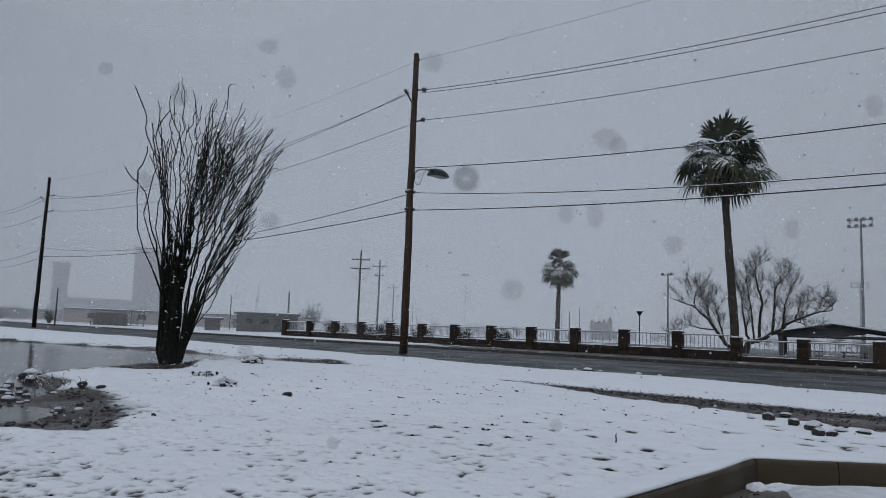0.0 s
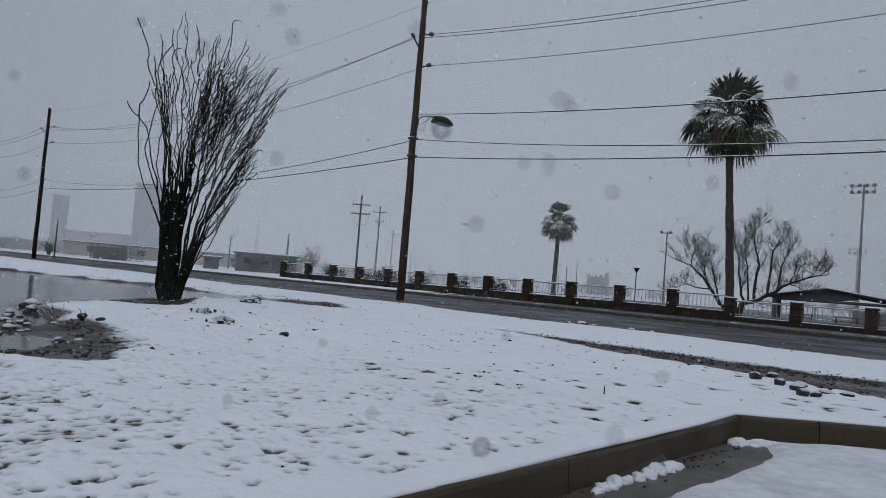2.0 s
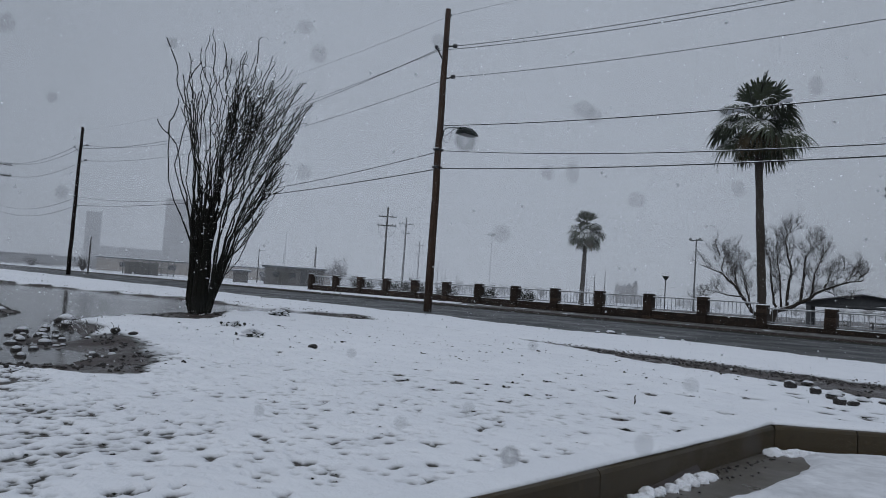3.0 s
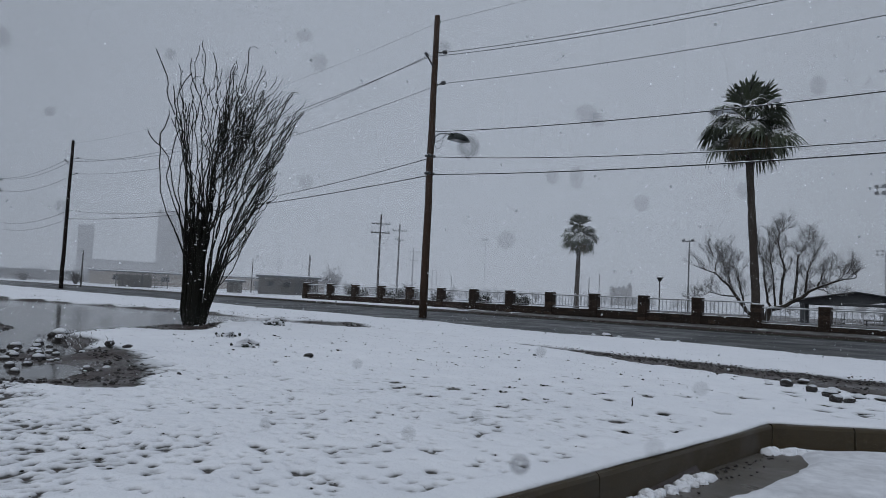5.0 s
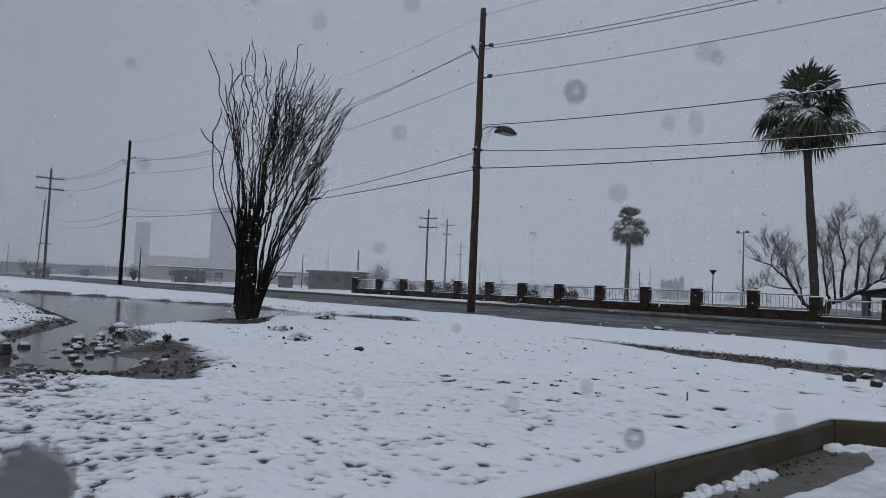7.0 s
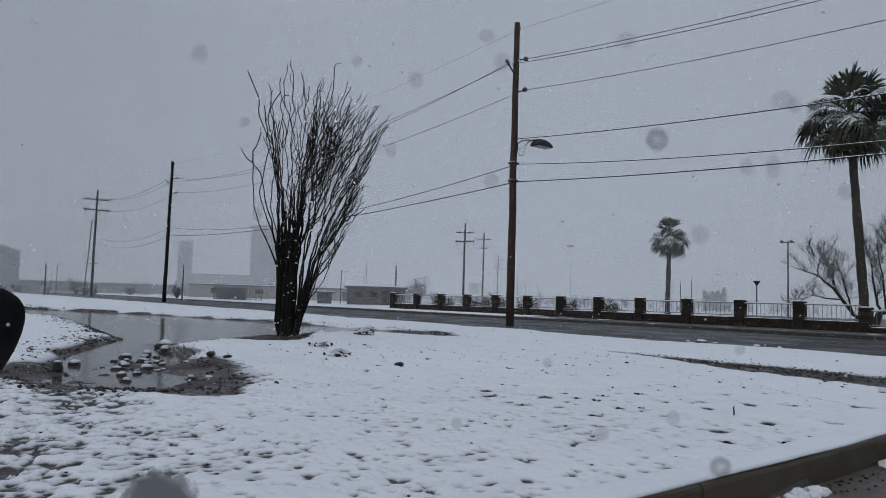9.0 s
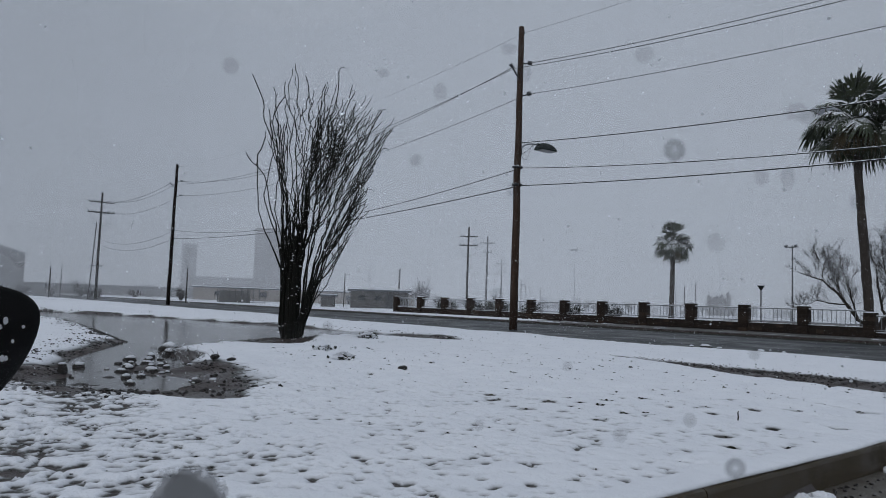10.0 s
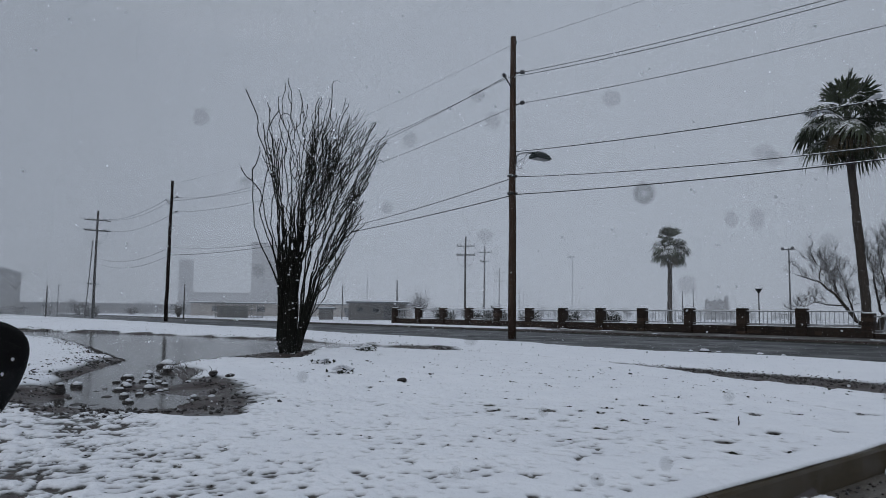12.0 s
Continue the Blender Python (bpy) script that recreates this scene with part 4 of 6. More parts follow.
def low_shrub(x, y, size, seed, label="low dark shrub half covered by snow"):
    s = thing("shrub", label, "shrub", pose(x, y, 0.0), group="low shrubs on the snow")
    part("foliage", leaf_cluster(seed, 24, 0.19 * size, 0.17 * size, 0.026 * size), SHRUB, s)
    rng = random.Random(seed)
    for _ in range(26):
        c = part("snow_clump", CAPS[rng.randrange(4)], None, s, "clump of snow")
        w = rng.uniform(0.08, 0.17) * size
        a, r = rng.uniform(0, 6.28), 0.2 * math.sqrt(rng.random())
        c.scale = (w, w * 0.8, w * 0.75)
        c.location = (r * math.cos(a) * size, r * math.sin(a) * size, (0.17 - 2.6 * r * r + rng.uniform(-0.03, 0.02)) * size)
    return s


for k, (x, y, sz) in enumerate(((-10.2, 5.92, 1.05), (-12.03, 6.6, 1.05), (-15.9, 9.95, 1.3), (-14.1, 9.25, 0.5), (-12.9, 6.75, 0.5), (-11.2, 6.6, 0.35), (-12.0, 7.6, 0.35))):
    low_shrub(x, y, sz * 0.85, 40 + k)


def snowy_weeds():
    """Frosted weeds on the heap of stones."""
    bm = bmesh.new()
    rng = random.Random(9)
    for _ in range(70):
        x = rng.uniform(-13.6, -11.2)
        p = Vector((x, 3.95 + (x + 11.2) * -0.12 + rng.uniform(-0.35, 0.35), -0.02))
        d = Vector((rng.uniform(-0.6, 0.6), rng.uniform(-0.6, 0.6), 1)).normalized()
        L = rng.uniform(0.06, 0.2)
        q = p + d * L * 0.6
        e = q + (d + Vector((rng.uniform(-0.8, 0.8), rng.uniform(-0.8, 0.8), -0.3))) * L * 0.4
        add_tube(bm, [p, q, e], [0.003, 0.005, 0.004], 4)
    solo("weeds", bm, TWIG, "dry weeds white with snow on the heap of stones", "weeds", kind="stuff")


snowy_weeds()
solo("stick", tube([(0, 0, -0.02), (0.006, 0.004, 0.03), (-0.004, 0.01, 0.065), (0.006, 0.01, 0.085)], [0.007, 0.007, 0.006, 0.003], 6), BARK, "short dark stick standing in the snow", "stick", at=pose(-3.59, 6.2, 0.04))


# ================= ocotillo =================
def crooked(pts, rng, amount):
    """Adds small bends, as dry canes have."""
    w = Vector((0, 0, 0))
    out = []
    for k, p in enumerate(pts):
        w = w * 0.86 + Vector((rng.uniform(-1, 1), rng.uniform(-1, 1), rng.uniform(-0.3, 0.3))) * amount * min(1, 0.35 + k / 8)
        out.append(p + (w if k else Vector()))
    return out


def kinked(marks, rng, step, amount):
    """A way through marks, cut into steps, each of which turns off to the other side: the zigzag of old canes."""
    pts = [Vector(p) for p in marks]
    n = len(pts)
    fine = []
    for k in range(n - 1):
        a, b, c, d = pts[max(k - 1, 0)], pts[k], pts[k + 1], pts[min(k + 2, n - 1)]
        m = max(2, int((c - b).length / step))
        for j in range(m):
            t = j / m
            fine.append(0.5 * (2 * b + (c - a) * t + (2 * a - 5 * b + 4 * c - d) * t * t + (3 * b - a - 3 * c + d) * t ** 3))
    fine.append(pts[-1])
    out, turn, drift = [fine[0]], rng.choice((-1, 1)), Vector()
    for k, p in enumerate(fine[1:], 1):
        grip = min(1.0, 0.15 + 0.85 * max(0.0, p.z - 0.9) / 2.0)
        drift = drift * 0.8 + Vector((rng.uniform(-1, 1), rng.uniform(-1, 1), rng.uniform(-0.4, 0.4))) * amount * 0.55
        if rng.random() < 0.62:
            turn = -turn
        out.append(p + (Vector((turn * amount * rng.uniform(0.3, 1.1), rng.uniform(-amount, amount), 0)) + drift) * grip)
    return out


def ocotillo():
    plant = thing("ocotillo", "tall leafless ocotillo with dark thorny canes dusted with snow", "desert shrub", Matrix.Translation((-16.62, 8.22, -0.03)) @ pose(0, 0, 0, 0, 0, 63.7))
    rng = random.Random(33)
    # fan of cane tips: sideways reach and height, in metres
    fan = [(-0.77, 6.43), (-0.50, 7.04), (-0.19, 7.05), (0.49, 7.07), (0.65, 6.77), (1.15, 6.69), (1.58, 6.35), (2.02, 6.31), (2.13, 6.06), (2.37, 5.77), (2.20, 5.31), (1.99, 4.81), (1.84, 4.25), (1.75, 3.90), (1.60, 3.34), (1.50, 2.94)]

    def tip_at(u):
        u = min(max(u, 0.0), 1.0)
        k = min(int(u * (len(fan) - 1)), len(fan) - 2)
        f = u * (len(fan) - 1) - k
        return fan[k][0] * (1 - f) + fan[k + 1][0] * f, fan[k][1] * (1 - f) + fan[k + 1][1] * f

    def way(base, u, reach, y):
        """From the base almost straight up, then outwards to a tip of the fan."""
        tx, tz = tip_at(u)
        tx, tz = base.x + (tx - base.x) * reach, tz * (0.25 + 0.75 * reach)
        low = min(1.9, tz * 0.36)
        knee = 0.12 + 0.13 * u
        return [base, Vector((base.x + (tx - base.x) * knee * 0.45, base.y + y * 0.10, low * 0.5)), Vector((base.x + (tx - base.x) * knee, base.y + y * 0.25, low)),
                Vector((base.x + (tx - base.x) * (0.46 + 0.04 * u), y * 0.62, low + (tz - low) * 0.47)), Vector((base.x + (tx - base.x) * 0.80, y * 0.9, low + (tz - low) * 0.80)), Vector((tx, y, tz))]

    def taper(n, r0, r1, stout):
        return [r0 + (r1 - r0) * min(1.0, max(0.0, (k / n - stout) / (0.62 - stout))) for k in range(n + 1)]

    def hook(bm, pts, r):
        """Dead flower stalk that curls over at the tip."""
        d = (pts[-1] - pts[-2]).normalized()
        s = Vector((rng.choice((-0.6, 1.0, 1.0)), rng.uniform(-0.4, 0.4), 0))
        a = pts[-1]
        add_tube(bm, [a, a + d * 0.08 + s * 0.05, a + d * 0.10 + s * 0.15, a + d * 0.04 + s * 0.23], [r, r * 0.9, r * 0.7, r * 0.4], 4)

    def cane(base, u, reach, y, r0, stout, forks):
        pts = kinked(way(base, u, reach, y), rng, 0.26, 0.044)
        n = len(pts) - 1
        rad = taper(n, r0, 0.0115, stout)
        bm = tube(pts, rad, 6)
        if rng.random() < 0.3:
            hook(bm, pts, 0.012)
        for _ in range(forks):
            k = int(n * rng.uniform(0.40, 0.82))
            a = pts[k]
            v = u + rng.uniform(-0.13, 0.13)
            tx, tz = tip_at(v)
            q = rng.uniform(0.72, 0.99)
            tip = Vector((base.x + (tx - base.x) * q, y + rng.uniform(-0.5, 0.5), tz * (0.2 + 0.8 * q)))
            if tip.z < a.z + 0.3 or (tip - a).length > 3.6:
                tip = a + (pts[-1] - a) * rng.uniform(0.5, 0.9) + Vector((rng.uniform(-0.35, 0.35), rng.uniform(-0.3, 0.3), 0))
            d = (pts[min(k + 2, n)] - pts[k]).normalized()
            side = (tip - a).normalized()
            out = a + (side + (side - d) * 0.9).normalized() * (tip - a).length * 0.3
            sub = kinked([a, out, a.lerp(tip, 0.66) + Vector((rng.uniform(-0.05, 0.05), 0, 0)), tip], rng, 0.2, 0.036)
            m = len(sub) - 1
            r = min(0.020, max(0.0125, rad[k] * 0.75))
            add_tube(bm, sub, [r + (0.009 - r) * j / m for j in range(m + 1)], 5)
            if rng.random() < 0.55:
                j = int(m * rng.uniform(0.3, 0.7))
                e = sub[j] + (sub[-1] - sub[j]) * rng.uniform(0.4, 0.8) + Vector((rng.choice((-1, 1)) * rng.uniform(0.12, 0.3), rng.uniform(-0.2, 0.2), 0))
                add_tube(bm, kinked([sub[j], sub[j].lerp(e, 0.45) + Vector(((e.x - sub[j].x) * 0.3, 0, 0)), e], rng, 0.16, 0.022), [0.011] * 99, 5)
            elif rng.random() < 0.3:
                hook(bm, sub, 0.010)
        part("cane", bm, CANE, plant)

    # the stout cluster of stems, which stays close to a man's height and then opens
    for k in range(9):
        b = Vector((-0.24 + 0.34 * (k + rng.random()) / 9, rng.uniform(-0.2, 0.2), 0))
        cane(b, rng.uniform(0.0, 0.40), rng.uniform(0.66, 1.0), rng.uniform(-0.9, 0.9), rng.uniform(0.046, 0.060), rng.uniform(0.16, 0.30), 4)
    for k in range(9):
        b = Vector((-0.23 + 0.32 * (k + rng.random()) / 9, rng.uniform(-0.16, 0.16), 0))
        top = Vector((b.x * 0.85 + rng.uniform(-0.04, 0.06), b.y * 1.2, rng.uniform(2.0, 3.9)))
        pts = kinked([b, b.lerp(top, 0.5), top], rng, 0.3, 0.03)
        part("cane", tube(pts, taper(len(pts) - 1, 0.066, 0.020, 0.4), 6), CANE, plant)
    # slender canes that fan out
    for k in range(14):
        u = 0.20 + 0.80 * (k + rng.random()) / 14
        b = Vector((rng.uniform(0.02, 0.10) + 0.14 * u, rng.uniform(-0.22, 0.22), 0))
        cane(b, u, rng.uniform(0.88, 1.0), rng.uniform(-1.0, 1.0), rng.uniform(0.021, 0.029), 0.12, 5 if u < 0.6 else 4)
    # canes that reach out on the other side and turn up
    lone = ([(-0.37, 2.98), (-0.49, 4.32), (-0.64, 4.77), (-0.86, 5.20), (-0.99, 5.60), (-1.00, 5.95), (-1.28, 6.56)], [(-0.29, 1.63), (-0.41, 2.11), (-0.56, 2.88), (-0.74, 3.46), (-0.82, 3.94), (-1.02, 4.27), (-1.22, 4.46), (-1.38, 4.70)],
            [(-0.29, 1.54), (-0.52, 2.11), (-0.80, 2.69), (-0.97, 3.17), (-1.02, 3.84), (-1.06, 4.42)], [(-0.34, 1.92), (-0.51, 2.59), (-0.77, 3.17), (-0.87, 3.55), (-0.76, 4.22), (-0.69, 4.66)], [(-0.35, 2.40), (-0.52, 2.98), (-0.59, 3.55), (-0.54, 4.13)],
            [(-0.44, 3.36), (-0.56, 4.51), (-0.69, 5.18), (-0.76, 5.57), (-0.49, 6.10)], [(-0.44, 3.74), (-0.60, 4.42), (-0.74, 5.09), (-0.85, 5.47), (-0.87, 5.90)])
    for marks in lone:
        base = Vector((rng.uniform(-0.27, -0.2), rng.uniform(-0.1, 0.1), 0))
        y = rng.uniform(-0.5, 0.5)
        pts = kinked([base, base.lerp(Vector((marks[0][0], 0, marks[0][1])), 0.6)] + [Vector((a, y * c / 5, c)) for a, c in marks], rng, 0.25, 0.018)
        n = len(pts) - 1
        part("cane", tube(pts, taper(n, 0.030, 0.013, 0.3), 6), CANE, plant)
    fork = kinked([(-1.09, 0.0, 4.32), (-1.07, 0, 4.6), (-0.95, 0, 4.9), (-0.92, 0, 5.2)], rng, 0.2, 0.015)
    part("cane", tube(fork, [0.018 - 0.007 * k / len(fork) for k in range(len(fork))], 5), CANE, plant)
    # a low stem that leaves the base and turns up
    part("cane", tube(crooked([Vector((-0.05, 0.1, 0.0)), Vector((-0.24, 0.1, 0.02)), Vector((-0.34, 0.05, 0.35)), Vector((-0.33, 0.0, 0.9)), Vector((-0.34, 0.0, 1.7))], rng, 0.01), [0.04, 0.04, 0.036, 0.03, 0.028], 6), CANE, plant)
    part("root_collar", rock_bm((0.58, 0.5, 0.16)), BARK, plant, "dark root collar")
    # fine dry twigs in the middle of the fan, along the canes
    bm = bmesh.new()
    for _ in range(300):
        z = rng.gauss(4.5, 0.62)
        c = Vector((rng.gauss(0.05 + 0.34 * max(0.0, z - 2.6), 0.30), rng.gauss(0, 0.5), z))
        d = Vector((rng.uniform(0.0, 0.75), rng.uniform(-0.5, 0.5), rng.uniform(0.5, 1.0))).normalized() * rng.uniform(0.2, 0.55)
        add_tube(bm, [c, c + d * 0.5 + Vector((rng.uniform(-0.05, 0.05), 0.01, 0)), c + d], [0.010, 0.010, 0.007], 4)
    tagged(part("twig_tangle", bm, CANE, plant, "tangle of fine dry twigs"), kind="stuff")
    # snow caught in forks
    for _ in range(14):
        c = part("snow_clump", CAPS[rng.randrange(4)], None, plant, "small clump of snow")
        w = rng.uniform(0.035, 0.07)
        c.scale = (w, w, w * 0.9)
        z = rng.uniform(0.8, 5.6)
        c.location = (rng.uniform(-0.22, 0.1) + max(0, z - 2) * rng.uniform(-0.05, 0.40), rng.uniform(-0.4, 0.0) - 0.1, z)


def rock_bm(size):
    bm = rock_mesh(3, 1.0)
    for v in bm.verts:
        v.co = Vector((v.co.x * size[0], v.co.y * size[1], v.co.z * size[2]))
    return bm


ocotillo()


# ================= palms =================
def frond_mesh(seed, up, dry=False):
    """A fan leaf whose stalk rises by up degrees: narrow leaflets joined to a third of their length, their free tips hanging."""
    rng = random.Random(seed)
    bm = bmesh.new()
    add_tube(bm, [(0, 0, 0), (0.55, 0, 0.07), (1.10, 0, 0.0)], [0.045, 0.035, 0.025], 5)
    down = Vector((-math.sin(radians(up)), 0, -math.cos(radians(up))))
    hub = Vector((1.08, 0, 0.0))
    n = 27
    reach = 58 if up > 60 else 115
    fold = 0.34 if up > 60 else 0.22
    tilt = radians(8 if up > 60 else 30 if up > -30 else 12) * (0.4, 1.0, 1.5)[seed % 3]
    for k in range(n):
        a = radians(-reach + 2 * reach * k / (n - 1)) + rng.uniform(-0.04, 0.04)
        L = (1.55 if up > 60 else 1.30 if not dry else 1.1) * (0.72 + 0.28 * math.cos(a * 0.75)) * rng.uniform(0.80, 1.10)
        d = Vector((math.cos(a) * math.cos(tilt), math.sin(a), -math.cos(a) * math.sin(tilt) - fold * abs(math.sin(a)) + 0.07 * rng.uniform(-1, 1))).normalized()
        s = Vector((-d.y, d.x, 0)).normalized()
        sag = rng.uniform(0.6, 1.3) * (0.8 if dry else 0.12 if up > 60 else 0.46)
        rows = []
        for f, ww in ((0.04, 0.022), (0.3, 0.066), (0.50, 0.066), (0.68, 0.042), (0.85, 0.026), (1.0, 0.003)):
            c = hub + d * L * (f - 0.20 * f ** 3) + down * sag * f ** 2.8 * L
            rows.append((bm.verts.new(c - s * ww), bm.verts.new(c - down * 0.35 * ww), bm.verts.new(c + s * ww)))
        for p, q in zip(rows, rows[1:]):
            bm.faces.new((p[0], q[0], q[1], p[1]))
            bm.faces.new((p[1], q[1], q[2], p[2]))
    return bm


RISE = (80, 48, 18, -18, -52)
FRONDS = {u: [finish("frond", frond_mesh(k + 6 * j, u), LEAF) for k in range(3)] for j, u in enumerate(RISE)}
DRY_FRONDS = {u: [finish("frond", frond_mesh(k + 90, u, True), DRY_LEAF) for k in range(2)] for u in RISE}
# rings of the crown: rise of the stalk, number of leaves, size, spread of the rise
CROWN = ((80, 4, 1.0, 9), (55, 6, 1.0, 12), (28, 8, 1.06, 12), (4, 9, 1.06, 12), (-20, 9, 0.96, 10), (-40, 8, 0.76, 8), (-60, 6, 0.42, 6))


def palm(x, y, top_x, top_y, h, size, seed, label, trunk_r, skip=0):
    p = thing("palm_tree", label, "palm tree", pose(x, y, 0.05), group="fan palms in the park")
    rng = random.Random(seed)
    pts, rad = [], []
    m = 30
    for k in range(m + 1):
        f = k / m
        pts.append((top_x * f + rng.uniform(-0.02, 0.02), top_y * f, h * f - (0.3 if k == 0 else 0)))
        rad.append(trunk_r * (1.18 - 0.30 * f) * rng.uniform(0.93, 1.07) + (0.12 * trunk_r if k < 2 else 0))
    part("trunk", tube(pts, rad, 12), PALM_BARK, p, smooth=True)
    heart = Vector((top_x, top_y, h))
    # swollen collar of old leaf bases
    q = [heart + Vector((0, 0, dz * size)) for dz in (-1.05, -0.8, -0.45, -0.1, 0.25)]
    part("leaf_base_collar", tube(q, [trunk_r * w for w in (0.95, 1.5, 1.9, 1.8, 1.0)], 10), DRY_LEAF, p, "brown collar of cut leaf bases")
    for rise, n, big, spread in CROWN:
        n = max(3, n - skip)
        start = rng.uniform(0, 360)
        for k in range(n):
            up = rise + rng.uniform(-spread, spread)
            dry = rise < -50 or (rise < 0 and rng.random() < 0.16)
            near = min(RISE, key=lambda u: abs(u - up))
            yaw = start + 360 * (k + rng.uniform(-0.25, 0.25)) / n
            s = size * big * rng.uniform(0.88, 1.10)
            fr = part("frond", (DRY_FRONDS if dry else FRONDS)[near][k % (2 if dry else 3)], None, p)
            foot = heart + Vector((0, 0, size * (0.16 + 0.003 * rise)))
            fr.matrix_basis = Matrix.Translation(foot) @ pose(0, 0, 0, 0, -up, yaw) @ pose(0, 0, 0, rng.uniform(-26, 26), 0, 0)
            fr.scale = (s, s, s)
            if 5 < rise < 50 and rng.random() < 0.75:
                a, e = radians(yaw), radians(up)
                R = s * rng.uniform(1.0, 1.4)
                c = part("snow_clump", CAPS[rng.randrange(4)], None, p, "pad of snow on the leaves")
                c.matrix_basis = Matrix.Translation(foot + Vector((R * math.cos(e) * math.cos(a), R * math.cos(e) * math.sin(a), R * math.sin(e) + 0.02))) @ pose(0, 0, 0, 0, -up * 0.7, yaw)
                w = size * rng.uniform(0.6, 1.15)
                c.scale = (w, w * rng.uniform(0.6, 1.0), w * 0.20)
    for k in range(34):
        a = rng.uniform(0, 360)
        st = part("dead_stalk", STALK, None, p)
        st.matrix_basis = Matrix.Translation(heart - Vector((0, 0, rng.uniform(0.0, 0.95) * size))) @ pose(0, 0, 0, 0, rng.uniform(-25, 45), a)
        st.scale = (size * 0.42,) * 3
    return p


STALK = finish("dead_stalk", tube([(0, 0, 0), (0.5, 0, 0.03), (0.95, 0, -0.05)], [0.05, 0.04, 0.015], 4), DRY_LEAF)
palm(-16.15, 41.0, -0.72, 0.0, 11.1, 1.30, 3, "tall fan palm with snow on its green crown", 0.21)
palm(-49.9, 72.5, 0.1, 0.1, 8.5, 1.16, 5, "fan palm with a round snowy crown behind the fence", 0.26)


# ================= bare tree =================
def grow(bm, twigs, start, way, length, r, depth, rng):
    """A branch that bends upwards, tapers and forks; thin ones go into the twig mesh."""
    n = 5
    pts, d = [start], way.normalized()
    for k in range(n):
        d = (d + Vector((rng.uniform(-0.26, 0.26), rng.uniform(-0.26, 0.26), rng.uniform(-0.10, 0.22)))).normalized()
        pts.append(pts[-1] + d * length / n)
    end = r * 0.5
    add_tube(bm if depth > 1 else twigs, pts, [r + (end - r) * k / n for k in range(n + 1)], 5 if depth > 1 else 3)
    if depth == 0:
        return
    for k in range(5 if depth > 1 else 6):
        f = 0.22 + 0.78 * (k + rng.random()) / 6
        i = min(int(f * n), n - 1)
        p = pts[i].lerp(pts[i + 1], f * n - i)
        side = Vector((rng.uniform(-1, 1), rng.uniform(-1, 1), rng.uniform(-0.45, 0.75)))
        grow(bm, twigs, p, d * 0.75 + side * 0.75, length * rng.uniform(0.40, 0.66), max(0.0065, r * 0.55), depth - 1, rng)


